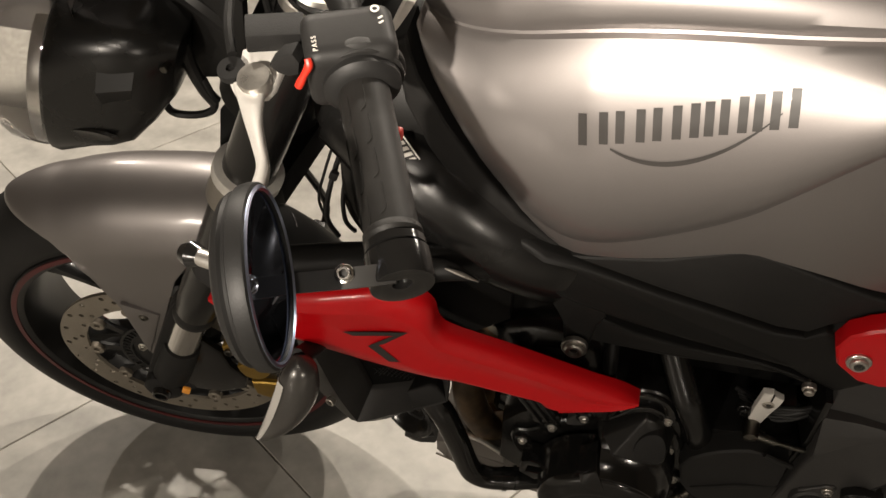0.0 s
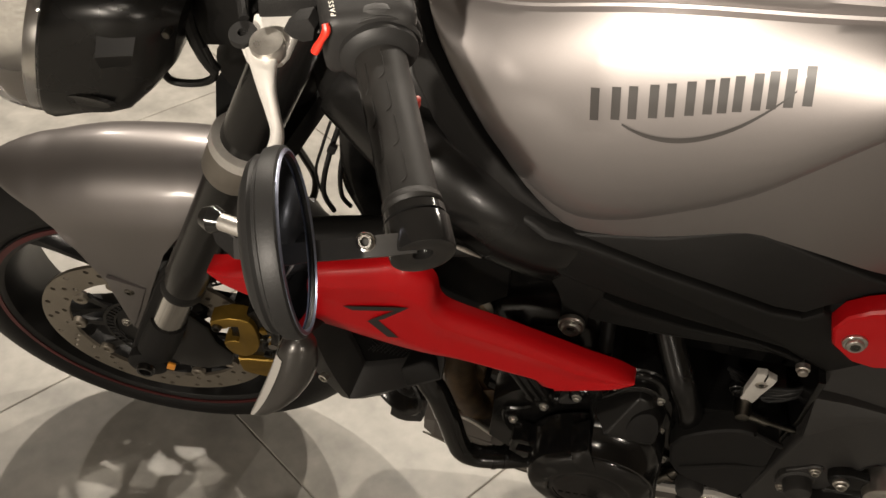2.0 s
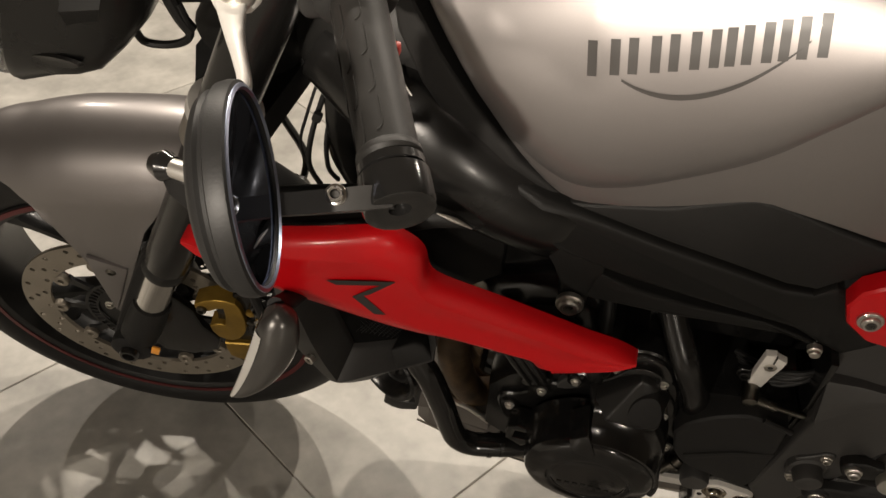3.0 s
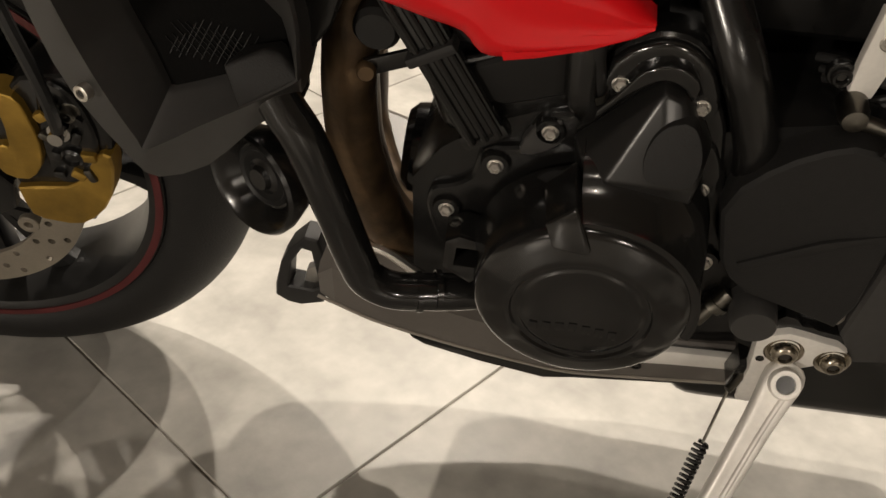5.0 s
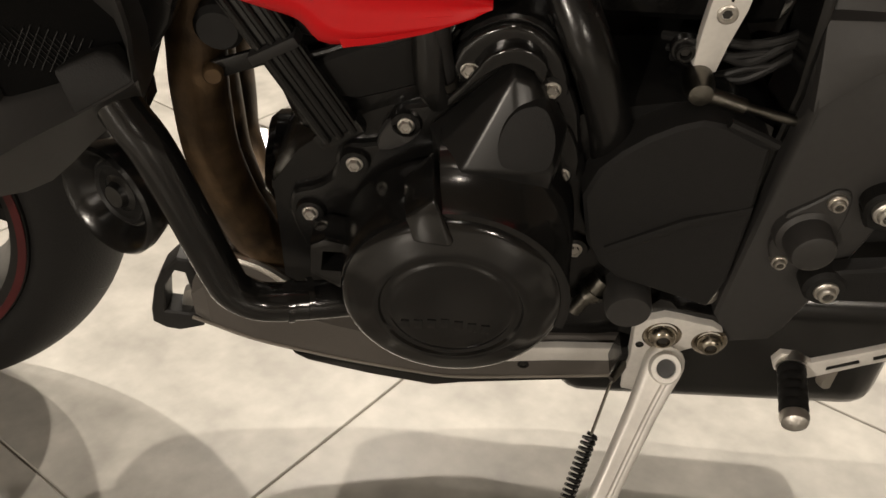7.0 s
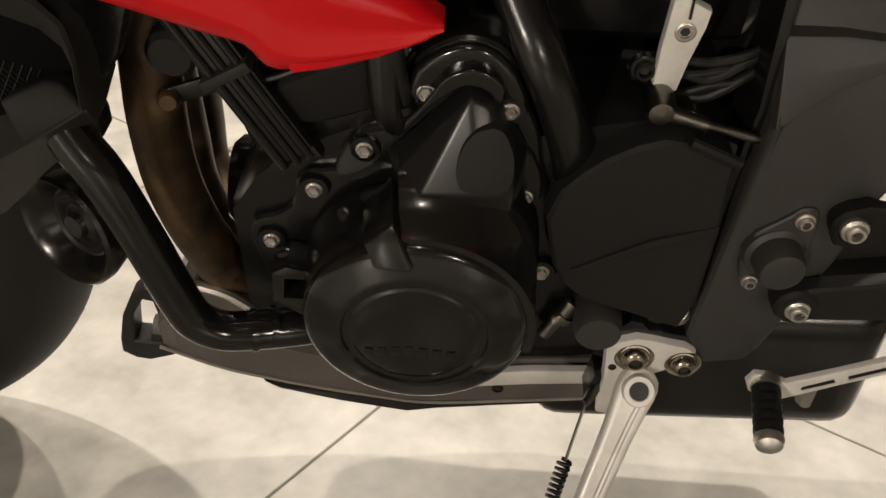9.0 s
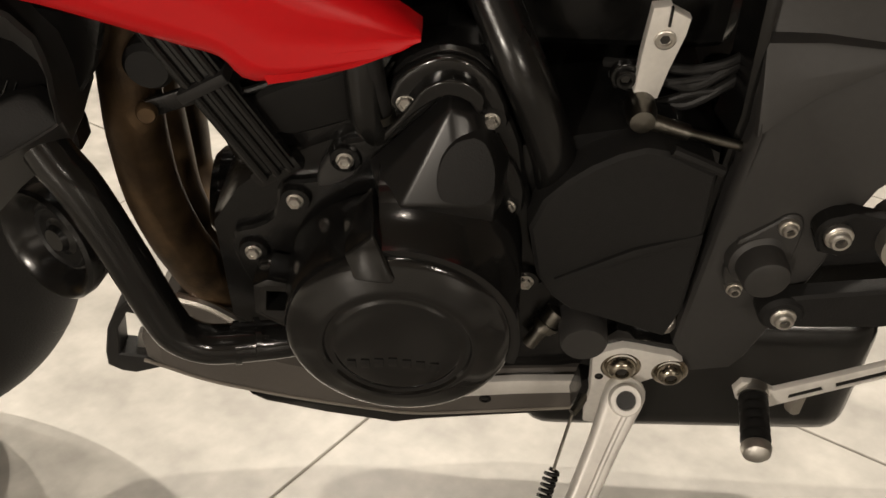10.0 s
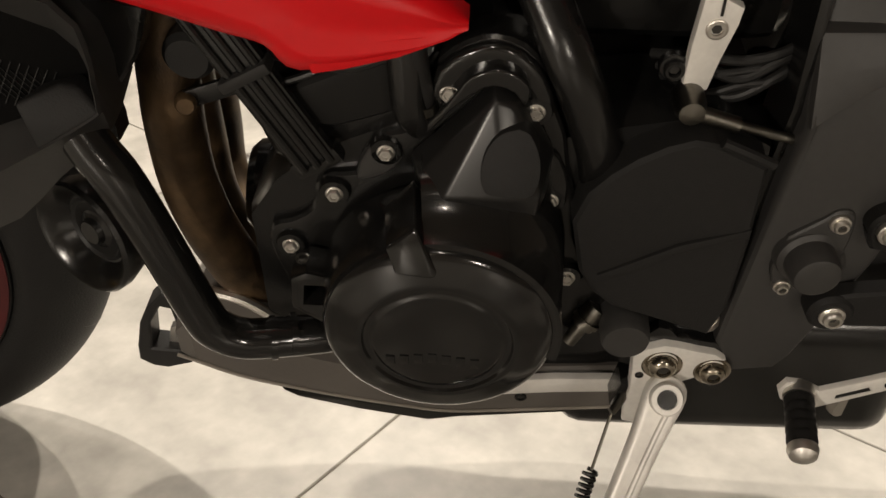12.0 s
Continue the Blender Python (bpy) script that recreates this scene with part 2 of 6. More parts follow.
def bolt(at, d, parent, r=0.006, h=0.006, flange=True, socket=True, mat=None, name="bolt", label=""):
    """A cap screw: flange, round head, hexagon socket."""
    m = axes(at, d)
    prof = [(r * 0.3, -0.004)]
    if flange:
        prof += [(r * 1.35, -0.004), (r * 1.35, 0.0012), (r * 1.25, 0.0018)]
    prof += [(r, 0.002 if flange else -0.004), (r, h * 0.8), (r * 0.85, h)]
    if socket:
        prof += [(r * 0.58, h), (r * 0.54, h * 0.1), (r * 0.1, h * 0.05)]
    else:
        prof += [(r * 0.1, h)]
    ob = part(name, lathe(prof, m, 18), mat or STEEL, parent, label, angle=25)
    # the dark disc, painted shade in the socket, is a sub-part of the bolt, or beside it where the bolt is a sub-part
    # already
    if socket:
        own = ob if parent.parent is None else parent
        part("hex_socket", lathe([(r * 0.5, h * 0.5), (r * 0.02, h * 0.52)], m, 6), SOCKET, own)
    return ob


def hex_bolt(at, d, parent, r=0.0040, h=0.0055):
    """A flanged hexagon bolt with a dished top."""
    m = axes(at, d)
    bm = lathe([(r * 0.3, -0.006), (r * 1.5, -0.006), (r * 1.5, 0.0008), (r * 1.25, 0.0022), (r * 0.9, 0.0026)], m, 22)
    lathe([(r * 1.08, 0.001), (r * 1.08, h * 0.86), (r * 0.92, h), (r * 0.62, h), (r * 0.52, h * 0.8), (r * 0.05, h * 0.78)], m, 6, bm)
    return part("bolt", bm, BRIGHT, parent, angle=25)


# ---- the room ----
room = 4.2
bm = bmesh.new()
box((2 * room, 2 * room, 0.1), pose(0.4, 0, -0.052), 0, bm)
floor = thing("floor", bm, GROUT, "grey stone-look tile floor with dark grout lines", "floor", "structure")
# walls and ceiling stay out of view; added to enclose and bounce light
for nm, sx, sy, px_, py_ in (("wall_north", 2 * room, 0.15, 0.4, room), ("wall_south", 2 * room, 0.15, 0.4, -room),
                             ("wall_east", 0.15, 2 * room, 0.4 + room, 0), ("wall_west", 0.15, 2 * room, 0.4 - room, 0)):
    thing(nm, box((sx, sy, CEILING), pose(px_, py_, CEILING / 2 - 0.008), 0), WALL, "plain unseen wall that bounces warm light", "wall", "structure")
thing("ceiling", box((2 * room, 2 * room, 0.1), pose(0.4, 0, CEILING + 0.05), 0), CEILPAINT, "plain dark unseen ceiling above the motorcycle", "ceiling", "structure")

# ---- the motorcycle, leaning on its side stand. x to its tail, y to its right side, z up, from the floor under the front axle ----
bike = new("motorcycle")
bike.empty_display_size = 0.1
bike.matrix_basis = pose(0, 0, 0, 11.37, 0, 0)
tagged(bike, "satin grey motorcycle with red side panels leaning on its stand", "motorcycle")

# front wheel, turned a little to the left
WX, WY, WZ = Vector((0.9949, 0.101, 0.0)), Vector((-0.101, 0.9944, 0.0321)), Vector((0.0032, -0.0319, 0.9995))
WHEEL = Matrix.Translation((0.0024, -0.0057, 0.2982)) @ Matrix((WX, WY, WZ)).transposed().to_4x4()
SPIN = pose(0, 0, 0, 90, 0, 0)      # turns the z of lathe() to the axle


def WL(x, y, z):
    return WHEEL @ Vector((x, y, z))


def front_wheel():
    prof = [(0.207, -0.050), (0.214, -0.054), (0.223, -0.054), (0.224, -0.050), (0.218, -0.048), (0.215, -0.038), (0.205, -0.022),
            (0.205, 0.022), (0.215, 0.038), (0.218, 0.048), (0.224, 0.050), (0.223, 0.054), (0.214, 0.054), (0.207, 0.050),
            (0.199, 0.024), (0.199, -0.024), (0.207, -0.050)]
    bm = lathe(prof, SPIN, 96)
    lathe([(0.012, -0.055), (0.034, -0.055), (0.036, -0.03), (0.05, -0.02), (0.05, 0.02), (0.036, 0.03), (0.034, 0.055), (0.012, 0.055)], SPIN, 32, bm)
    rim = part("front_wheel", bm, RIM, bike, "black cast ten-spoke wheel with a red rim stripe", WHEEL)
    for k in range(5):
        for side in (-1, 1):
            a = math.tau * k / 5 + radians(25.8)
            rows = []
            for i, (r, wide, off) in enumerate(((0.04, 0.012, 0.10), (0.08, 0.0075, 0.08), (0.12, 0.0068, 0.10), (0.16, 0.0075, 0.125), (0.182, 0.010, 0.135), (0.205, 0.017, 0.145))):
                b = a + side * off * (0.6 + 2.6 * r)
                c = Vector((r * math.sin(b), 0, r * math.cos(b)))
                t = Vector((math.cos(b), 0, -math.sin(b)))
                rows.append([c + t * u * wide + Vector((0, v * 0.013, 0)) for u, v in
                             ((-0.6, -1), (0.6, -1), (1, -0.5), (1, 0.5), (0.6, 1), (-0.6, 1), (-1, 0.5), (-1, -0.5))])
            bm = bmesh.new()
            skin(bm, rows)
            part("spoke", bm, RIM, rim)
    for s in (-1, 1):
        part("rim_stripe", lathe([(0.2145, 0), (0.2215, 0), (0.2215, 0.0012), (0.2145, 0.0012), (0.2145, 0)],
                                 pose(0, s * 0.0545, 0, -90 * s), 96), STRIPE, rim, "thin dull red stripe")
    half = [(0.222, 0.049), (0.230, 0.0560), (0.242, 0.0590), (0.258, 0.0560), (0.274, 0.0475), (0.287, 0.0345), (0.2955, 0.0185), (0.298, 0.0)]
    prof = spline([(r, -h) for r, h in half] + [(r, h) for r, h in reversed(half[:-1])], 3)
    bm = lathe(prof + [(0.216, 0.046), (0.216, -0.046), prof[0]], SPIN, 120)
    tyre = part("tyre", bm, TYRE, rim, "black front tyre")
    # sipes of the tread, cut as thin dark blades lying flush in the rubber
    for k in range(40):
        a = math.tau * k / 40
        s = -1 if k % 2 else 1
        q = [(0.2845, 0.0365, 0.0), (0.2935, 0.0225, 0.035), (0.2975, 0.006, 0.06)]
        pts = [(r * math.sin(a + da), s * h, r * math.cos(a + da), 0.0009) for r, h, da in q]
        part("tread_groove", tube(pts, n=5, steps=2), DECAL, tyre)
    # two floating discs with drilled holes
    for s in (-1, 1):
        def circle(r, n, c=(0, 0)):
            return [(c[0] + r * math.cos(i * math.tau / n), c[1] + r * math.sin(i * math.tau / n)) for i in range(n)]
        holes = [circle(0.1185, 60)]
        for k in range(24):
            for i, r in enumerate((0.125, 0.1355, 0.1465)):
                if (k + i) % 2 and i == 1:
                    continue
                a = math.tau * (k + i * 0.33) / 24
                holes.append(circle(0.0036, 8, (r * math.cos(a), r * math.sin(a))))
        bm = prism(circle(0.154, 96), s * 0.0645, s * 0.0595, 0, holes=holes)
        part("brake_disc", bm, DISC, rim, "drilled steel brake disc")
        carrier = part("disc_carrier", lathe([(0.03, 0.054), (0.058, 0.054), (0.058, 0.060), (0.03, 0.060), (0.03, 0.054)], pose(0, 0, 0, -90 * s), 48), RIM, rim, "black disc carrier")
        for k in range(10):
            a = math.tau * k / 10
            rows = []
            for r, w in ((0.05, 0.011), (0.075, 0.0055), (0.095, 0.0055), (0.106, 0.0095)):
                c, t = Vector((r * math.cos(a), 0, r * math.sin(a))), Vector((-math.sin(a), 0, math.cos(a)))
                rows.append([c + t * w + Vector((0, s * 0.0595, 0)), c - t * w + Vector((0, s * 0.0595, 0)),
                             c - t * w + Vector((0, s * 0.055, 0)), c + t * w + Vector((0, s * 0.055, 0))])
            bm = bmesh.new()
            skin(bm, rows)
            part("carrier_arm", bm, RIM, carrier)
        for k in range(10):
            a = math.tau * k / 10
            m = axes((0.1105 * math.cos(a), s * 0.059, 0.1105 * math.sin(a)), (0, s, 0))
            part("disc_button", lathe([(0.001, 0.001), (0.0036, 0.001), (0.0040, 0.0062), (0.0046, 0.0068), (0.0092, 0.0068), (0.0100, 0.0058), (0.0100, -0.001)], m, 18), DISC, rim, "flat hollow disc rivet")
        for k in range(5):
            a = math.tau * k / 5 + 0.3
            bolt((0.044 * math.cos(a), s * 0.06, 0.044 * math.sin(a)), (0, s, 0), rim, 0.005, 0.005)
        # toothed sensor ring
        bm = bmesh.new()
        for k in range(48):
            a = math.tau * k / 48
            box((0.0028, 0.0015, 0.010), Matrix.Rotation(a, 4, "Y") @ Matrix.Translation((0, s * 0.0625, 0.066)), 0, bm)
        lathe([(0.058, 0.0615), (0.061, 0.0615), (0.061, 0.063), (0.058, 0.063), (0.058, 0.0615)], pose(0, 0, 0, -90 * s), 48, bm)
        lathe([(0.071, 0.0615), (0.075, 0.0615), (0.075, 0.063), (0.071, 0.063), (0.071, 0.0615)], pose(0, 0, 0, -90 * s), 48, bm)
        part("sensor_ring", bm, RIM, rim, "toothed dark steel sensor ring")


front_wheel()


def fork():
    for s in (-1, 1):
        y = s * 0.093

        def at(z, dx=0.0):
            return WL(0.0034 + 0.434 * z + dx, y, z)
        lower = part("fork_bottom", tube([(*at(-0.02), 0.017), (*at(0.005), 0.024), (*at(0.04), 0.025), (*at(0.075), 0.024), (*at(0.095), 0.023)], steps=5, n=20),
                     MATT, bike, "black cast fork bottom")
        part("axle_lug", lathe([(0.006, -0.012), (0.024, -0.012), (0.026, -0.006), (0.026, 0.03), (0.02, 0.034)], axes(WL(0, y - s * 0.01, 0), WY * s), 24), MATT, lower)
        part("axle_nut", lathe([(0.004, 0.018), (0.0065, 0.02), (0.008, 0.026), (0.011, 0.026), (0.0125, 0.023), (0.0125, 0.0)], axes(WL(0, y + s * 0.006, 0), WY * s), 24), CASE, lower, "dark axle end")
        part("reflector", box((0.011, 0.004, 0.017), WHEEL @ pose(0.036, y + s * 0.024, 0.012, 0, 20, 0), 0.002), ORANGE, lower, "small amber reflector")
        # black caliper mount; its outline also blacks out the shadowed part of the disc
        tip = part("caliper_bracket_and_shade", prism([(0.015, 0.0), (0.03, 0.08), (0.055, 0.115), (0.070, 0.102), (0.089, 0.076), (0.095, 0.040), (0.112, 0.014), (0.106, -0.014), (0.072, -0.032), (0.03, -0.030)], s * 0.092, s * 0.082, 0.004, 3), CASE, lower, m=lower.matrix_basis)
        tip.data.transform(WHEEL)
        stay = prism([(-0.034, -0.014), (-0.022, -0.026), (0.0, -0.02), (0.030, 0.06), (0.082, 0.18), (0.092, 0.21), (0.064, 0.206), (0.048, 0.18), (-0.004, 0.06)], s * 0.100, s * 0.080, 0.004, 3)
        stay.transform(WHEEL)
        part("mudguard_stay", stay, MATT, lower, "black cast mudguard stay")
        part("fork_slider", tube([at(0.09), at(0.30)], 0.0205, 28, 1, smooth=False), CHROME, bike, "bright steel fork slider")
        outer = part("fork_tube", tube([(*at(0.178), 0.0235), (*at(0.19), 0.0258), (*at(0.235), 0.0266), (*at(0.245), 0.0256), (*at(0.62), 0.0262), (*at(0.66), 0.0262)], n=28, smooth=False),
                     CASE, bike, "black upside-down fork tube")
        part("dust_seal", tube([(*at(0.166), 0.0225), (*at(0.172), 0.0265), (*at(0.180), 0.0265), (*at(0.186), 0.0245)], n=28, smooth=False), RUBBER, outer)
        part("yoke_clamp", tube([(*at(0.400), 0.0305), (*at(0.403), 0.0325), (*at(0.436), 0.0325), (*at(0.44), 0.032)], n=28, smooth=False), GREYCAST, outer, "pale grey lower yoke clamp")
        part("yoke_collar", tube([(*at(0.4345), 0.0328), (*at(0.4355), 0.0343), (*at(0.4465), 0.0343), (*at(0.4475), 0.0325)], n=28, smooth=False), CASTALU, outer, "narrow white collar")
    # yokes and steering stem
    for z, k, nm in ((0.41, 0.016, "lower_yoke"), (0.63, 0.012, "upper_yoke")):
        bm, rows = bmesh.new(), []
        for y in (-0.09, -0.045, 0, 0.045, 0.09):
            w = 0.03 + 0.025 * (1 - abs(y) / 0.09)
            c = WL(0.0034 + 0.434 * z + 0.012, y, z)
            rows.append([c + WX * w + WZ * k, c - WX * w + WZ * k, c - WX * w - WZ * k, c + WX * w - WZ * k])
        skin(bm, rows)
        part(nm, bm, FRAME, bike, "black fork yoke")
    part("steering_stem", tube([WL(0.20, 0, 0.40), WL(0.295, 0, 0.64)], 0.03, 24, 1, smooth=False), FRAME, bike)
    part("front_axle", tube([WL(0, -0.1, 0), WL(0, 0.1, 0)], 0.01, 16, 1, smooth=False), STEEL, bike)
    for s in (-1, 1):
        # radial caliper
        body = prism([(0.118, 0.094), (0.156, 0.130), (0.196, 0.136), (0.215, 0.091), (0.205, 0.039), (0.172, -0.024), (0.125, -0.020), (0.118, 0.020), (0.113, 0.046), (0.120, 0.075)], s * 0.092, s * 0.040, 0.006, 3)
        body.transform(WHEEL)
        cal = part("brake_caliper", body, CASE, bike, "gold four-piston brake caliper with a black middle for its shaded cavity")
        for shape, y in (([(0.100, 0.108), (0.126, 0.122), (0.150, 0.118), (0.156, 0.100), (0.157, 0.070), (0.150, 0.046), (0.135, 0.031), (0.117, 0.036), (0.110, 0.060), (0.126, 0.068), (0.131, 0.068), (0.1345, 0.104), (0.118, 0.096), (0.101, 0.091)], 0.100),
                         ([(0.121, 0.019), (0.140, 0.022), (0.164, 0.024), (0.182, 0.036), (0.197, 0.060), (0.210, 0.060), (0.205, 0.030), (0.190, 0.000), (0.165, -0.021), (0.142, -0.020), (0.123, -0.012)], 0.099)):
            piece = prism(shape, s * y, s * 0.078, 0.004, 3, curve=2)
            piece.transform(WHEEL)
            part("caliper_half", piece, GOLD, cal, "gold anodised caliper half")
        for c, r in (((0.178, 0.112), 0.008), ((0.180, 0.060), 0.009)):
            part("piston_cover", lathe([(0.002, 0.003), (r * 0.6, 0.003), (r * 0.75, 0.006), (r, 0.004), (r * 1.08, -0.006)], axes(WL(c[0], s * 0.098, c[1]), WY * s), 20), CASE, cal)
        # a solid black block stands in for the shade of the caliper's cavity
        middle = prism([(0.170, 0.128), (0.182, 0.132), (0.196, 0.118), (0.203, 0.086), (0.200, 0.060), (0.186, 0.036), (0.170, 0.026), (0.157, 0.032), (0.156, 0.062), (0.161, 0.092)], s * 0.0975, s * 0.070, 0.005, 3, curve=2)
        middle.transform(WHEEL)
        part("caliper_cavity_fill", middle, CASE, cal, "black block for the shaded caliper cavity")
        # small black, gold and steel blocks break up the dark middle
        for k in range(12):
            x, z = 0.164 + 0.0125 * (k % 3) + 0.003 * (k % 2), 0.040 + 0.020 * (k // 3)
            part("caliper_bits", box((0.010 + 0.002 * (k % 3), 0.008, 0.007 + 0.002 * (k % 2)), WHEEL @ pose(x, s * 0.098, z, 0, 37 * k, 0), 0.0025), (CASE, GOLD, DARKSTEEL, CASE)[k % 4], cal)
        for x, z in ((0.190, 0.105), (0.108, 0.100)):
            bolt(WL(x, s * 0.096, z), WY * s, cal, 0.0062, 0.009, mat=DARKSTEEL)
        part("banjo_bolt", lathe([(0.002, 0.016), (0.006, 0.016), (0.006, 0.008), (0.009, 0.008), (0.009, 0)], axes(WL(0.18, s * 0.098, 0.09), WY * s), 12), CHROME, cal)
        part("brake_pad", box((0.05, 0.008, 0.035), WHEEL @ pose(0.15, s * 0.072, 0.03, 0, 10, 0), 0.001), CASE, cal)
        part("brake_hose", tube([WL(0.18, s * 0.106, 0.09), WL(0.19, s * 0.12, 0.14), WL(0.17, s * 0.10, 0.25), WL(0.18, s * 0.07, 0.36), WL(0.23, s * 0.05, 0.48)], 0.005, 8), RUBBER, bike, "black brake hose")


fork()


def fender():
    top = [(-0.165, 0.2565), (-0.1635, 0.2605), (-0.159, 0.2655), (-0.150, 0.2715), (-0.138, 0.2775), (-0.12, 0.285), (-0.102, 0.2910), (-0.085, 0.295), (-0.065, 0.302), (-0.045, 0.308), (-0.015, 0.3155), (0.03, 0.3215), (0.08, 0.326), (0.13, 0.326)]
    edge = [(-0.165, 0.2545), (-0.153, 0.2555), (-0.13, 0.2545), (-0.11, 0.252), (-0.091, 0.2455), (-0.07, 0.227), (-0.051, 0.197), (-0.042, 0.167), (-0.031, 0.134), (-0.024, 0.06), (-0.02, 0.028),
            (-0.016, 0.026), (0.013, 0.10), (0.058, 0.21), (0.089, 0.255), (0.115, 0.28), (0.13, 0.29)]
    wide = [(-0.165, 0.004), (-0.1635, 0.011), (-0.159, 0.020), (-0.150, 0.0325), (-0.138, 0.0445), (-0.12, 0.0565), (-0.102, 0.0635), (-0.085, 0.067), (-0.065, 0.0695), (-0.045, 0.071), (-0.015, 0.0725), (0.03, 0.0735), (0.13, 0.0735)]
    xs = [-0.165, -0.164, -0.162, -0.159, -0.155, -0.150, -0.144, -0.138, -0.13, -0.12, -0.11, -0.10, -0.091, -0.08, -0.07, -0.06, -0.051, -0.046, -0.042, -0.036, -0.031, -0.027, -0.024, -0.02, -0.016,
          -0.006, 0.005, 0.02, 0.04, 0.058, 0.075, 0.09, 0.105, 0.118, 0.13]
    bm = bmesh.new()
    for shell in (0.0, 0.0035):
        rows = []
        for x in xs:
            zt, ze, w = smoothed(top, x) - shell, at_z(edge, x), max(0.0008, smoothed(wide, x) - shell)
            drop = 1.25 * w
            end = math.acos(max(0.0, 1 - max(0.001, zt - ze) / drop))
            ring = [(-w * math.sin(end * i / 15), zt - drop * (1 - math.cos(end * i / 15))) for i in range(16)]
            low = ring[-1][1]
            # below the arch the flank runs straight down
            ring += [(ring[-1][0] - 0.0006 * i * (1 if low > ze + 0.002 else 0.02), low + (min(ze, low - 0.0006) - low) * i / 6) for i in range(1, 7)]
            rows.append([WL(x, y, z) for y, z in reversed(ring)] + [WL(x, -y, z) for y, z in ring[1:]])
        skin(bm, rows, closed=False, caps=False)
    # close the rim between the two shells
    bmesh.ops.bridge_loops(bm, edges=[e for e in bm.edges if e.is_boundary])
    f = part("front_mudguard", bm, GREY, bike, "satin grey front mudguard", angle=50)
    for s in (-1, 1):
        foot = prism([(-0.0265, 0.150), (0.019, 0.1325), (-0.003, 0.074), (-0.0205, 0.034), (-0.0225, 0.060), (-0.0275, 0.125)], s * 0.0792, s * 0.0745, 0.0016, 2)
        foot.transform(WHEEL)
        foot = part("mudguard_foot", foot, GREY, f, "grey lower foot of the mudguard")
        bolt(WL(-0.004, s * 0.0785, 0.123), WY * s, foot, 0.0048, 0.003, socket=True, mat=DARKSTEEL)


fender()

# ---- tank ----
Z_BOTTOM = [(0.377, 0.925), (0.385, 0.898), (0.407, 0.858), (0.436, 0.816), (0.476, 0.768), (0.514, 0.737), (0.549, 0.738), (0.599, 0.750),
            (0.662, 0.771), (0.689, 0.766), (0.729, 0.755), (0.775, 0.741), (0.84, 0.73)]
Z_LOW = [(0.377, 0.930), (0.385, 0.906), (0.407, 0.868), (0.436, 0.828), (0.476, 0.788), (0.500, 0.772), (0.521, 0.766), (0.549, 0.771), (0.591, 0.791),
         (0.646, 0.827), (0.682, 0.865), (0.711, 0.899), (0.75, 0.935), (0.84, 0.96)]
Z_HIGH = [(0.377, 0.932), (0.407, 0.930), (0.453, 0.941), (0.493, 0.9535), (0.530, 0.9632), (0.569, 0.9697), (0.606, 0.9735), (0.643, 0.9766), (0.6675, 0.979), (0.74, 0.986), (0.84, 0.992)]
Z_TOP = [(0.377, 0.936), (0.39, 0.985), (0.42, 1.012), (0.48, 1.03), (0.56, 1.036), (0.66, 1.03), (0.74, 1.022), (0.84, 1.016)]
WIDE = [(0.377, 0.55), (0.39, 0.66), (0.41, 0.755), (0.44, 0.86), (0.48, 0.94), (0.53, 0.99), (0.58, 1.0), (0.68, 0.975), (0.76, 0.92), (0.84, 0.84)]


def tank_profile(x):
    """(distance from the middle plane, height) from the lower edge up to the ridge."""
    b, c, u, t, w = smoothed(Z_BOTTOM, x), smoothed(Z_LOW, x), smoothed(Z_HIGH, x), smoothed(Z_TOP, x), smoothed(WIDE, x)
    c = max(c, b + 0.004)
    u = max(u, c + 0.004)
    t = max(t, u + 0.008)
    prof = [(0.100, b - 0.001), (0.121, b), (0.125, b + 0.004), (0.1275, b + (c - b) * 0.45), (0.1285, b + (c - b) * 0.82), (0.1295, c - 0.002)]
    for k, y in ((0.0, 0.1335), (0.04, 0.1395), (0.12, 0.1465), (0.22, 0.1515), (0.32, 0.1535), (0.42, 0.1532), (0.52, 0.1508), (0.62, 0.1467), (0.72, 0.1408), (0.82, 0.1333), (0.91, 0.1232), (0.97, 0.1150), (1.0, 0.110)):
        prof.append((y, c + (u - c) * k))
    prof += [(0.1075, u + 0.0004), (0.1045, u + 0.0010), (0.1030, u + 0.0030), (0.1040, u + 0.0048)]
    for k in (0.1, 0.22, 0.36, 0.5, 0.66, 0.82, 1.0):
        a = k * math.pi / 2
        prof.append((0.1055 * math.cos(a) ** 0.9 if k < 1 else 0.0, u + 0.005 + (t - u - 0.005) * math.sin(a) ** 0.95))
    return [(y * w, z) for y, z in prof]


def tank_y(x, z):
    prof = [p for p in tank_profile(x)[1:-6]]
    return -float(np.interp(z, [p[1] for p in prof], [p[0] for p in prof]))


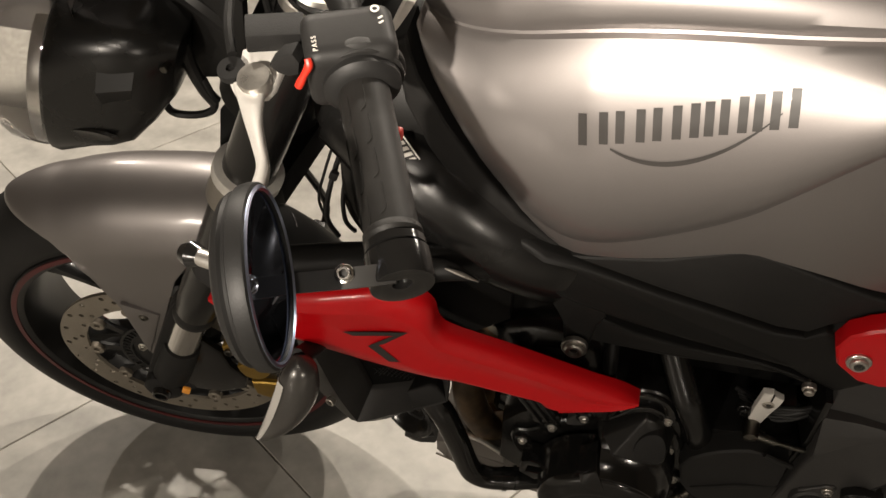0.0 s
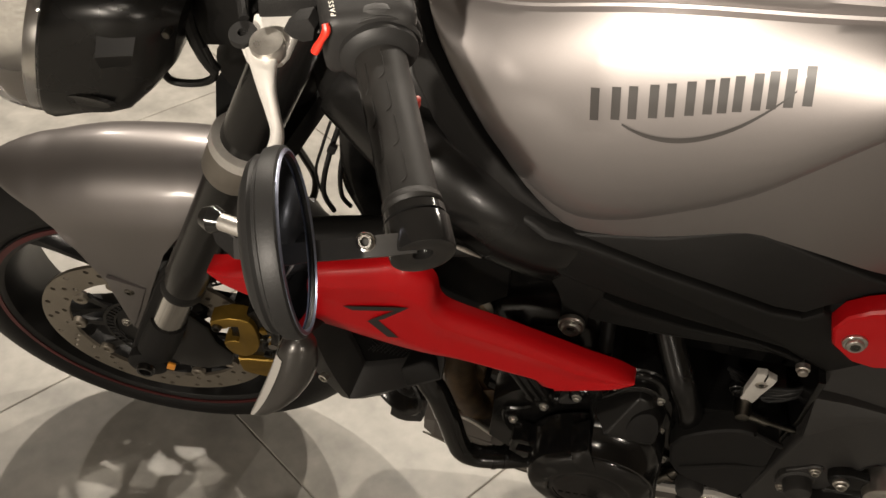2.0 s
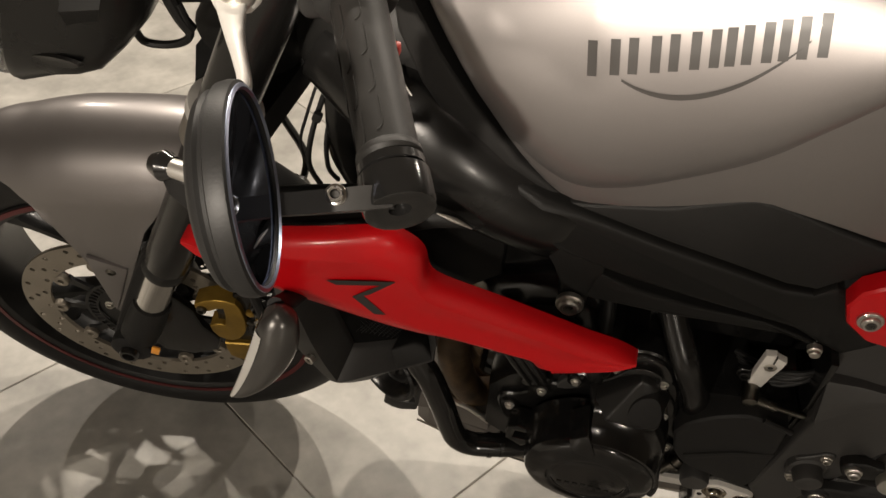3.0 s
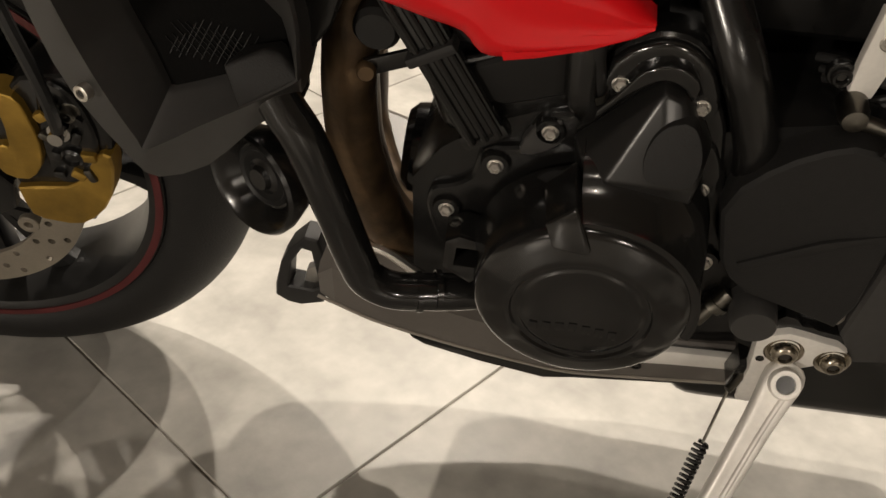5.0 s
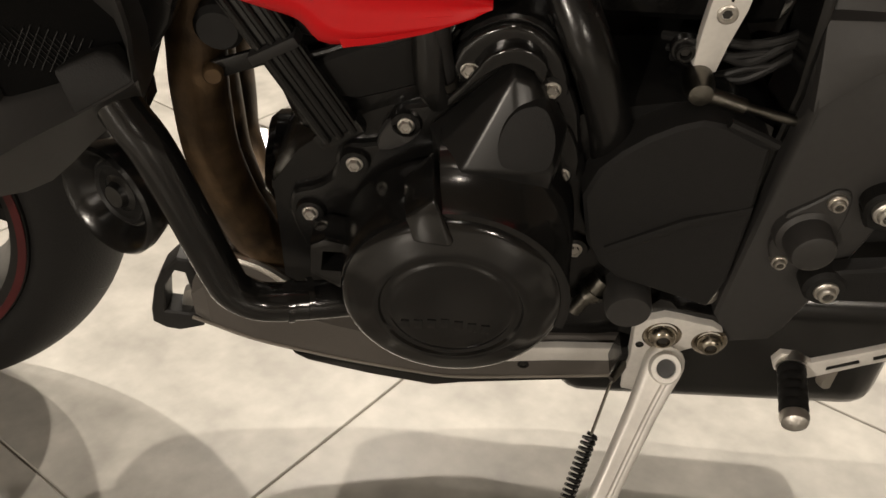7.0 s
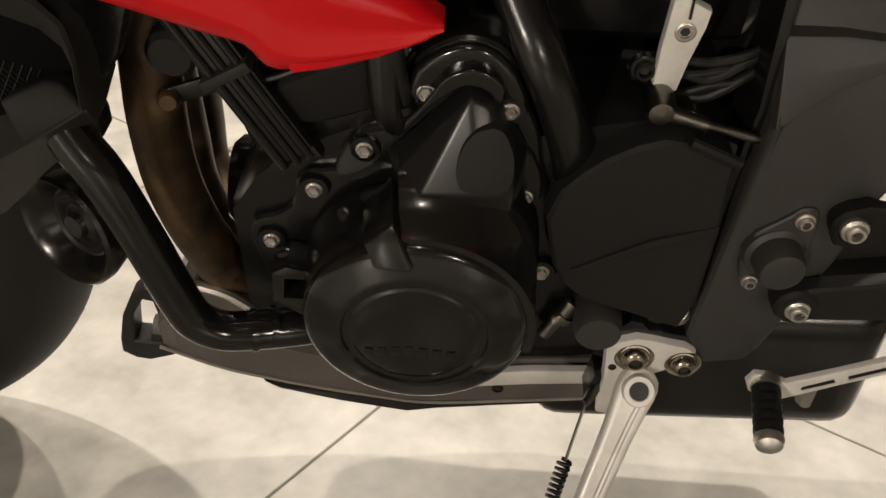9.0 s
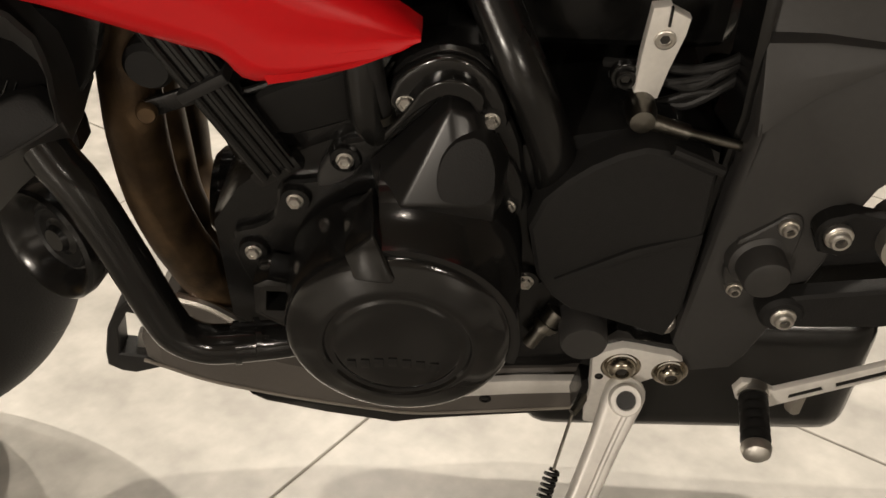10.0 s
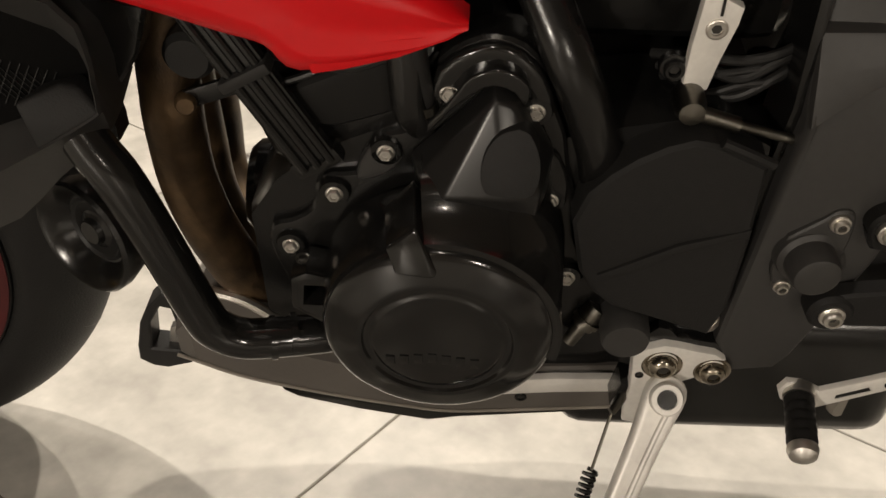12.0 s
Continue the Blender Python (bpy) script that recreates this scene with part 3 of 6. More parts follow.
def tank():
    bm = bmesh.new()
    xs = [0.377, 0.381, 0.386, 0.393, 0.40, 0.41] + [0.41 + 0.0125 * k for k in range(1, 35)]
    rows = []
    for x in xs:
        p = tank_profile(x)
        rows.append([(x, -y, z) for y, z in p] + [(x, y, z) for y, z in reversed(p[:-1])])
    skin(bm, rows, closed=True, caps=True)
    t = part("fuel_tank", bm, GREY, bike, "satin grey fuel tank with a dark maker's badge", angle=28)
    # filler
    cap = part("filler_cap", lathe([(0.002, 0.008), (0.03, 0.008), (0.034, 0.006), (0.036, 0.002), (0.044, 0.002), (0.046, 0.0), (0.046, -0.02)], axes((0.60, -0.01, 1.034), (0, 0, 1)), 40), ALU, t, "brushed metal filler cap")
    for k in range(6):
        a = k * math.tau / 6
        bolt((0.60 + 0.0395 * math.cos(a), -0.01 + 0.0395 * math.sin(a), 1.037), (0, 0, 1), cap, 0.003, 0.003, False)
    # badge: plain upright strokes of the size of its characters over a sweeping underline
    x0, z0, x1, z1 = 0.5066, 0.8988, 0.6586, 0.9462
    size = (x1 - x0) / 7.55
    stroke = 0.0062
    marks = [(0.42,), (1.15, 1.72), (2.42,), (2.98, 3.62), (4.2, 4.66, 5.14), (5.72, 6.2), (6.72, 7.3)]
    for grp in marks:
        bm = bmesh.new()
        for k in grp:
            cx = x0 + k * size
            cz = z0 + (z1 - z0) * (k / 7.4)
            rows = []
            for i in range(7):
                z = cz - 0.0118 + 0.0236 * i / 6
                xx = cx - 0.0006 * (i - 3)
                rows.append([(xx + dx, tank_y(xx + dx, z) - 0.0007, z + dx * 0.28) for dx in (-stroke / 2, stroke / 2)])
            skin(bm, rows, closed=False, caps=False)
        part("badge_mark", bm, DECAL, t, "dark printed badge mark")
    bm = bmesh.new()
    rows = []
    for i in range(41):
        k = i / 40
        x = x0 + (0.20 + 0.72 * k) * (x1 - x0)
        z = z0 - 0.006 + (z1 - z0) * (0.15 + 0.75 * k) - 0.024 * (1 - (2 * k - 0.85) ** 2 * 0.95)
        w = 0.0016 * (0.5 + 0.8 * math.sin(math.pi * min(1, k * 1.05)))
        rows.append([(x, tank_y(x, z + d) - 0.0008, z + d) for d in (-w, w)])
    skin(bm, rows, closed=False, caps=False)
    part("badge_underline", bm, DECAL, t, "dark printed sweep under the badge")


tank()


# ---- frame, covers ----
def frame_parts():
    def lat(x, z):
        return -0.128 + 0.02 * max(0, (0.50 - x) / 0.1) + 0.008 * max(0, (x - 0.62) / 0.14)
    for s in (-1, 1):
        mir = (lambda b: b) if s < 0 else (lambda b: (b.transform(Matrix.Diagonal((1, -1, 1, 1))), b)[1])
        spar = prism([(0.385, 0.80), (0.406, 0.786), (0.442, 0.766), (0.473, 0.744), (0.500, 0.734), (0.531, 0.7265), (0.552, 0.7195), (0.604, 0.7045), (0.658, 0.6895), (0.712, 0.6725), (0.738, 0.6705),
                      (0.753, 0.685), (0.80, 0.66), (0.815, 0.61), (0.79, 0.588), (0.763, 0.602), (0.739, 0.618), (0.711, 0.625), (0.643, 0.640), (0.588, 0.652), (0.553, 0.661), (0.530, 0.668), (0.507, 0.678), (0.480, 0.692), (0.45, 0.706), (0.40, 0.735)],
                     lat, lambda x, z: -0.075, 0.007, 4)
        fr = part("frame_spar", mir(spar), FRAME, bike, "satin black cast frame spar")
        low = prism([(0.530, 0.664), (0.549, 0.651), (0.592, 0.634), (0.647, 0.623), (0.713, 0.6155), (0.765, 0.597), (0.763, 0.590), (0.733, 0.602), (0.678, 0.604), (0.624, 0.605), (0.568, 0.607), (0.546, 0.608), (0.528, 0.63)],
                    lambda x, z: lat(x, z) + 0.004, lambda x, z: -0.075, 0.005, 3)
        part("spar_rib", mir(low), FRAME, fr)
        web = prism([(0.52, 0.685), (0.62, 0.66), (0.74, 0.635), (0.77, 0.61), (0.72, 0.605), (0.62, 0.612), (0.55, 0.625)], lambda x, z: lat(x, z) + 0.014, lambda x, z: -0.08, 0.002)
        part("spar_web", mir(web), CASE, fr)
        lug = prism([(0.490, 0.686), (0.53, 0.680), (0.562, 0.660), (0.558, 0.640), (0.554, 0.618), (0.553, 0.596), (0.550, 0.576), (0.541, 0.570), (0.533, 0.573), (0.526, 0.600), (0.523, 0.629), (0.509, 0.661)], -0.126, -0.08, 0.006, 4, curve=2)
        part("engine_lug", mir(lug), FRAME, fr)
        bolt((0.538, s * 0.134, 0.606), (0, s, 0.1), fr, 0.0097, 0.007, True, True, BRIGHT, "engine_bolt", "bright flanged engine bolt")
        # side cover between tank and spar
        cov = prism([(0.520, 0.733), (0.540, 0.736), (0.60, 0.747), (0.662, 0.7675), (0.69, 0.762), (0.729, 0.750), (0.775, 0.737), (0.80, 0.73), (0.80, 0.71), (0.757, 0.692), (0.740, 0.6745), (0.712, 0.6765), (0.658, 0.6935), (0.604, 0.7085), (0.552, 0.7235)],
                    lambda x, z: lat(x, z) + 0.004 + 0.25 * max(0, z - 0.735), lambda x, z: -0.09, 0.004, 3)
        part("side_cover", mir(cov), MATT, bike, "dull black plastic side cover")
        # front trim beside the tank
        trim = prism([(0.372, 0.93), (0.381, 0.893), (0.403, 0.852), (0.432, 0.810), (0.472, 0.763), (0.512, 0.731), (0.49, 0.726), (0.455, 0.748), (0.415, 0.778), (0.388, 0.815), (0.368, 0.86), (0.36, 0.92)],
                     lambda x, z: -0.096 - 0.018 * min(1, (x - 0.36) / 0.1), lambda x, z: -0.06, 0.005, 3)
        part("tank_trim", mir(trim), MATT, bike, "black plastic trim along the tank")
        # intake duct between frame and steering head
        duct = tube([(0.30, s * 0.05, 0.80, 0.04), (0.37, s * 0.085, 0.775, 0.046), (0.43, s * 0.10, 0.735, 0.05), (0.50, s * 0.095, 0.69, 0.045), (0.54, s * 0.08, 0.66, 0.035)], n=20, flat=0.75)
        part("intake_duct", duct, CASE, bike, "black plastic intake duct")
        # rear red panel with its screw
        red = prism([(0.768, 0.661), (0.7605, 0.684), (0.766, 0.705), (0.780, 0.718), (0.82, 0.74), (0.90, 0.77), (0.90, 0.67), (0.84, 0.645), (0.812, 0.637), (0.791, 0.641)], -0.137, -0.118, 0.006, 3)
        rp = part("rear_side_panel", mir(red), RED, bike, "glossy red rear side panel")
        bolt((0.783, s * 0.139, 0.675), (0, s, 0.1), rp, 0.0080, 0.006, True, True, BRIGHT)
        # pivot plate with its slanted upper facets
        def face(x, z):
            return -0.140 - 0.006 * min(1, max(0, (z - 0.36) / 0.1)) + 0.040 * max(0, min(1, (z - 0.52) / 0.06)) - 0.10 * max(0, min(0.05, (x - 0.80))) * max(0, min(1, (z - 0.44) / 0.08))
        plate = prism([(0.779, 0.330), (0.783, 0.403), (0.786, 0.472), (0.790, 0.513), (0.787, 0.560), (0.782, 0.595), (0.80, 0.64), (0.86, 0.63), (0.93, 0.60), (0.915, 0.545), (0.888, 0.500), (0.869, 0.477), (0.864, 0.460), (0.857, 0.41), (0.846, 0.365),
                       (0.831, 0.318), (0.824, 0.306), (0.793, 0.300)], face, lambda x, z: -0.09, 0.006, 3)
        pp = part("pivot_plate", mir(plate), PLATE, bike, "dull black frame plate round the swingarm pivot")
        facet = prism([(0.790, 0.513), (0.789, 0.540), (0.7875, 0.561), (0.82, 0.562), (0.86, 0.559), (0.93, 0.556), (0.90, 0.553), (0.85, 0.548), (0.82, 0.534), (0.80, 0.520)], lambda x, z: -0.1505 + 0.40 * (z - 0.513), lambda x, z: -0.12, 0.003, 2)
        part("plate_facet", mir(facet), PLATE, pp)
        part("plate_seam", mir(prism([(0.7795, 0.335), (0.7725, 0.34), (0.7775, 0.40), (0.7805, 0.47), (0.7845, 0.515), (0.781, 0.59), (0.788, 0.59), (0.791, 0.513), (0.787, 0.47), (0.784, 0.40)], -0.132, -0.09, 0.002)), CASE, pp)
        cup = part("pivot_cap", lathe([(0.001, 0.022), (0.0115, 0.0225), (0.0135, 0.0215), (0.0148, 0.018), (0.0155, 0.006), (0.0188, 0.004), (0.0198, 0.0), (0.0198, -0.02)], axes((0.814, s * 0.146, 0.421), (0.06, s, 0.03)), 32), PLATE, pp, "black plastic pivot cap")
        part("cap_bracket", mir(prism([(0.799, 0.436), (0.815, 0.450), (0.822, 0.457), (0.830, 0.457), (0.834, 0.449), (0.834, 0.426), (0.827, 0.404), (0.812, 0.392), (0.802, 0.392), (0.795, 0.410)], -0.149, -0.138, 0.003, 3, curve=3)), PLATE, cup, "brown-grey cap bracket")
        bolt((0.8245, s * 0.150, 0.4495), (0, s, 0), cup, 0.0046, 0.005)
        bolt((0.8045, s * 0.1485, 0.396), (0, s, 0), cup, 0.004, 0.005)
        # foot rest hanger
        hang = part("footrest_hanger", mir(prism([(0.838, 0.448), (0.842, 0.462), (0.856, 0.468), (0.885, 0.462), (0.93, 0.47), (0.98, 0.50), (0.98, 0.455), (0.91, 0.435), (0.875, 0.440), (0.855, 0.434), (0.843, 0.437)], -0.158, -0.148, 0.004, 3)), FRAME, bike, "black foot rest hanger")
        bolt((0.8500, s * 0.160, 0.4525), (0, s, 0), hang, 0.0062, 0.006, True, True, ALU)
        part("hanger_lug", lathe([(0.001, 0.004), (0.0105, 0.004), (0.0122, 0.002), (0.0125, -0.01)], axes((0.8500, s * 0.154, 0.4525), (0, s, 0)), 28), FRAME, hang)
        part("hanger_boss", lathe([(0.004, 0.004), (0.008, 0.008), (0.014, 0.009), (0.0195, 0.007), (0.0205, 0.0), (0.0205, -0.02)], axes((0.893, s * 0.16, 0.452), (0, s, 0)), 28), ALU, hang, "bright round boss")
        arm = part("hanger_arm", mir(prism([(0.826, 0.386), (0.832, 0.396), (0.848, 0.400), (0.90, 0.408), (0.97, 0.425), (0.97, 0.39), (0.90, 0.373), (0.85, 0.370), (0.832, 0.373)], -0.158, -0.146, 0.005, 3)), MATT, bike, "black lower hanger arm")
        part("arm_lug", lathe([(0.001, 0.006), (0.012, 0.006), (0.0145, 0.003), (0.015, -0.01)], axes((0.8362, s * 0.154, 0.3828), (0, s, 0)), 28), MATT, arm)
        bolt((0.8362, s * 0.160, 0.3828), (0, s, 0), arm, 0.006, 0.006, True, True, ALU)
    # steering head and cross tube
    part("steering_head", tube([WL(0.185, 0, 0.45), WL(0.27, 0, 0.60)], 0.042, 24, 1, smooth=False), FRAME, bike)
    part("head_gusset", tube([(0.27, 0, 0.80, 0.06), (0.34, 0, 0.80, 0.085), (0.41, 0, 0.79, 0.085)], n=20), FRAME, bike)
    part("airbox", box((0.16, 0.17, 0.14), pose(0.47, 0, 0.80, 0, 10, 0), 0.03, seg=4), CASE, bike)
    # tail end: seat and subframe
    seat = bmesh.new()
    rows = []
    for x, w, z0, z1 in ((0.80, 0.085, 0.80, 1.005), (0.86, 0.10, 0.80, 0.965), (0.95, 0.12, 0.80, 0.90), (1.05, 0.125, 0.80, 0.875), (1.15, 0.12, 0.81, 0.88), (1.25, 0.11, 0.83, 0.93), (1.40, 0.09, 0.86, 0.96), (1.55, 0.06, 0.90, 0.97)):
        rows.append([(x, w * a, z0 + (z1 - z0) * b) for a, b in ((-0.8, 0), (-1, 0.3), (-1, 0.75), (-0.75, 0.97), (0, 1.0), (0.75, 0.97), (1, 0.75), (1, 0.3), (0.8, 0))])
    skin(seat, rows)
    part("seat", seat, RUBBER, bike, "black seat")


frame_parts()


# ---- red radiator cowls and black scoops ----
def cowls():
    def lat(x, z):
        return -0.244 + 0.2011 * (x - 0.228)
    for s in (-1, 1):
        mir = (lambda b: b) if s < 0 else (lambda b: (b.transform(Matrix.Diagonal((1, -1, 1, 1))), b)[1])

        upper = [(0.230, 0.744), (0.273, 0.746), (0.319, 0.747), (0.380, 0.753), (0.400, 0.745), (0.413, 0.728), (0.418, 0.702), (0.432, 0.687), (0.478, 0.661), (0.532, 0.629), (0.560, 0.612), (0.590, 0.596), (0.6085, 0.581)]
        lower = [(0.229, 0.739), (0.252, 0.708), (0.292, 0.675), (0.338, 0.647), (0.362, 0.634), (0.386, 0.622), (0.412, 0.612), (0.440, 0.604), (0.494, 0.580), (0.512, 0.572), (0.5265, 0.5570), (0.572, 0.5622), (0.6085, 0.5755)]
        # across the panel: a rolled top edge, a ridge, a hollow, a crease, a rolled lower edge
        across = [(0.0, 0.016), (0.0, 0.007), (0.035, 0.0015), (0.10, -0.0018), (0.20, -0.0052), (0.24, -0.0052), (0.42, -0.0014), (0.60, -0.0010), (0.74, -0.0040), (0.78, -0.0040), (0.90, 0.0006), (0.965, 0.0035), (1.0, 0.008), (1.0, 0.016)]

        def skin_y(x, z):
            # how far out the panel lies between its edges
            t, b = at_z(upper, x), at_z([p for p in lower if p[0] < 0.526] + [(0.6085, 0.577)], x)
            return lat(x, z) + at_z(across[1:-1], min(1.0, max(0.0, (t - z) / max(0.004, t - b))))
        rows = []
        for (xa, za), (xb, zb) in zip(spline(upper, 4), spline(lower, 4)):
            thin = min(1.0, (abs(za - zb) + abs(xa - xb)) / 0.03)
            rows.append([(xa + (xb - xa) * f, lat(xa + (xb - xa) * f, 0) + (o if o > 0.01 else o * thin), za + (zb - za) * f) for f, o in across])
        bm = bmesh.new()
        skin(bm, rows)
        rp = part("radiator_cowl", mir(bm), RED, bike, "glossy red radiator side panel with a dark chevron mark", angle=50)
        # folded lower lip of the pointed end
        fold = prism([(0.530, 0.5750), (0.56, 0.5745), (0.596, 0.5755), (0.606, 0.5765), (0.600, 0.5728), (0.576, 0.5645), (0.550, 0.5597), (0.534, 0.5583)],
                     lambda x, z: lat(x, z) - 0.0022 - 0.12 * (z - 0.574), lambda x, z: lat(x, z) + 0.006, 0.0014, 2)
        part("panel_fold", mir(fold), RED, rp)
        # plain chevron mark
        def mark(pts):
            b = bmesh.new()
            b.faces.new([b.verts.new((x, skin_y(x, z) - 0.0012, z)) for x, z in pts])
            return b
        part("chevron_mark", mir(mark([(0.3378, 0.7000), (0.3945, 0.7030), (0.3855, 0.6950), (0.3460, 0.6935)])), DECAL, rp, "dark printed chevron")
        part("chevron_mark", mir(mark([(0.3945, 0.7025), (0.3845, 0.6970), (0.3582, 0.6785), (0.3656, 0.6783), (0.3730, 0.6815)])), DECAL, rp)
        part("chevron_mark", mir(mark([(0.3580, 0.6783), (0.3670, 0.6797), (0.3855, 0.6555), (0.3760, 0.6565)])), DECAL, rp)
        # scoop below: a broad inward-sloping rim, a chamfered flank and a dark opening
        outer = [(0.291, 0.636), (0.292, 0.618), (0.298, 0.586), (0.304, 0.551), (0.312, 0.516), (0.322, 0.483), (0.327, 0.476), (0.359, 0.493), (0.389, 0.508), (0.416, 0.523), (0.419, 0.528), (0.420, 0.544), (0.421, 0.564), (0.411, 0.589), (0.351, 0.622), (0.314, 0.646)]
        inner = [(0.306, 0.617), (0.309, 0.598), (0.315, 0.574), (0.321, 0.547), (0.327, 0.523), (0.331, 0.501), (0.335, 0.496), (0.365, 0.504), (0.387, 0.510), (0.403, 0.515), (0.405, 0.517), (0.406, 0.523), (0.406, 0.538), (0.396, 0.560), (0.343, 0.589), (0.317, 0.611)]
        flank = [(0.267, 0.620), (0.268, 0.602), (0.269, 0.568), (0.272, 0.537), (0.279, 0.501), (0.301, 0.448), (0.315, 0.432), (0.348, 0.442), (0.377, 0.469), (0.405, 0.492), (0.415, 0.504), (0.416, 0.524), (0.416, 0.545), (0.404, 0.571), (0.340, 0.610), (0.293, 0.635)]

        def loop(pts, off, k=1.0):
            cx, cz = 0.345, 0.55
            ring = [(cx + (x - cx) * k, cz + (z - cz) * k) for x, z in pts]
            return [(x, -0.203 + 0.2 * (x - 0.29) + off, z) for x, z in spline(ring + [ring[0]], 2)[:-1]]
        bm = bmesh.new()
        skin(bm, [loop(flank, 0.075, 0.93), loop(flank, 0.040, 0.99), loop(flank, 0.024), loop(outer, 0.003, 1.015), loop(outer, 0.0), loop(outer, 0.0015, 0.985), loop(inner, 0.028, 1.02), loop(inner, 0.031, 0.99), loop(inner, 0.046, 0.985)], caps=False)
        scoop = part("radiator_scoop", mir(bm), PLATE, bike, "thick-rimmed black plastic radiator scoop", angle=28)
        # a near-black slab closes the mouth just behind the inner rim
        bm = bmesh.new()
        bm.faces.new([bm.verts.new(q) for q in loop(inner, 0.036, 1.0)])
        got = bmesh.ops.extrude_face_region(bm, geom=list(bm.faces))
        bmesh.ops.translate(bm, verts=[v for v in got["geom"] if isinstance(v, bmesh.types.BMVert)], vec=(0, 0.02, 0))
        part("scoop_opening", mir(bm), CORE, scoop, "dark radiator core inside the scoop")
        # wire mesh in the mouth
        bm = bmesh.new()
        for k in range(13):
            for lean in (-1, 1):
                cx, half = 0.339 + 0.0042 * k, 0.012 if 1 < k < 11 else 0.006
                cz = 0.531 - 0.0016 * abs(k - 3)
                ends = [Vector((cx + lean * f * half * 0.6, -0.203 + 0.2 * (cx + lean * f * half * 0.6 - 0.29) + 0.0352, cz + f * half)) for f in (-1, 1)]
                tube(ends, 0.00036, 4, 1, bm, smooth=False)
        part("mouth_mesh", mir(bm), RIM, scoop, "fine black wire mesh")
        bm = bmesh.new()
        hull = [(0.376, -0.178, 0.531), (0.398, -0.168, 0.538), (0.408, -0.168, 0.536), (0.421, -0.176, 0.525), (0.383, -0.1835, 0.504), (0.380, -0.150, 0.526), (0.404, -0.150, 0.533), (0.418, -0.160, 0.520), (0.386, -0.166, 0.500)]
        bmesh.ops.convex_hull(bm, input=[bm.verts.new(q) for q in hull])
        part("scoop_tab", mir(rounded(bm, 0.003, 3)), MATT, scoop, "grey-black clip tab")
        bolt((0.2985, s * 0.1995, 0.5165), (-0.3, s, 0.1), scoop, 0.0052, 0.002, False, True, STEEL, "screw")
        # turn signal: a pointed grey pod with a ribbed clear lens along its front edge
        tip, high = Vector((0.2585, 0.284, 0.577)), Vector((0.2955, 0.257, 0.701))
        ex = Vector((0.957, 0, -0.29))
        half = [(0.0, 0.001), (0.05, 0.0055), (0.12, 0.0095), (0.25, 0.0145), (0.4, 0.0185), (0.55, 0.0208), (0.7, 0.0215), (0.82, 0.020), (0.91, 0.0165), (0.97, 0.011), (1.0, 0.004)]

        def pod(k, a, grow=0.0):
            r = 0.93 * smoothed(half, k)
            u, v = max(-0.82, math.cos(a)), math.sin(a)
            # the top rounds back towards the stalk
            c = tip.lerp(high, k) + ex * (r + 0.011 * max(0, (k - 0.82) / 0.18) ** 2)
            q = c + ex * (r + grow) * u
            return Vector((q.x, s * (c.y + 0.85 * (r + grow) * v), q.z))
        bm = bmesh.new()
        skin(bm, [[pod(k, i * math.tau / 32) for i in range(32)] for k in [j / 28 for j in range(29)]])
        ind = part("turn_signal", bm, POD, bike, "dark grey teardrop turn signal", angle=40)
        bm = bmesh.new()
        skin(bm, [[pod(0.02 + 0.80 * j / 44, radians(118 + 12.2 * i), 0.0009 + 0.0007 * (j % 2)) for i in range(9)] for j in range(45)], closed=False, caps=False)
        part("lens", bm, LENSWHITE, ind, "clear ribbed lens")
        part("stalk", tube([(0.304, s * 0.252, 0.688), (0.310, s * 0.225, 0.670), (0.325, s * 0.17, 0.650)], 0.009, 14), RUBBER, ind, "black rubber stalk")
    # radiator
    rad = part("radiator", box((0.04, 0.30, 0.20), pose(0.335, 0, 0.595, 0, 22, 0), 0.006), CASE, bike, "black radiator")
    for k in range(20):
        part("cooling_fin", box((0.003, 0.28, 0.0025), pose(0.315 - 0.018 + 0.0375 * k / 10, 0, 0.51 + 0.0092 * k, 0, 22, 0), 0), CASE, rad)
    for s in (-1, 1):
        mir = (lambda b: b) if s < 0 else (lambda b: (b.transform(Matrix.Diagonal((1, -1, 1, 1))), b)[1])
        part("radiator_bracket", mir(prism([(0.385, 0.575), (0.440, 0.565), (0.429, 0.535), (0.411, 0.511), (0.4035, 0.4965), (0.4045, 0.485), (0.404, 0.475), (0.398, 0.469), (0.394, 0.472), (0.385, 0.490)], -0.135, -0.115, 0.006, 3)), CASE, bike, "black radiator bracket")
    part("inner_panel", prism([(0.372, 0.66), (0.42, 0.69), (0.47, 0.68), (0.47, 0.60), (0.43, 0.56), (0.385, 0.55)], -0.112, -0.100, 0.003), MATT, bike, "black inner panel")
    part("radiator_bar", tube([(0.27, -0.19, 0.735), (0.36, -0.165, 0.735), (0.46, -0.12, 0.70)], 0.016, 14), FRAME, bike)


cowls()


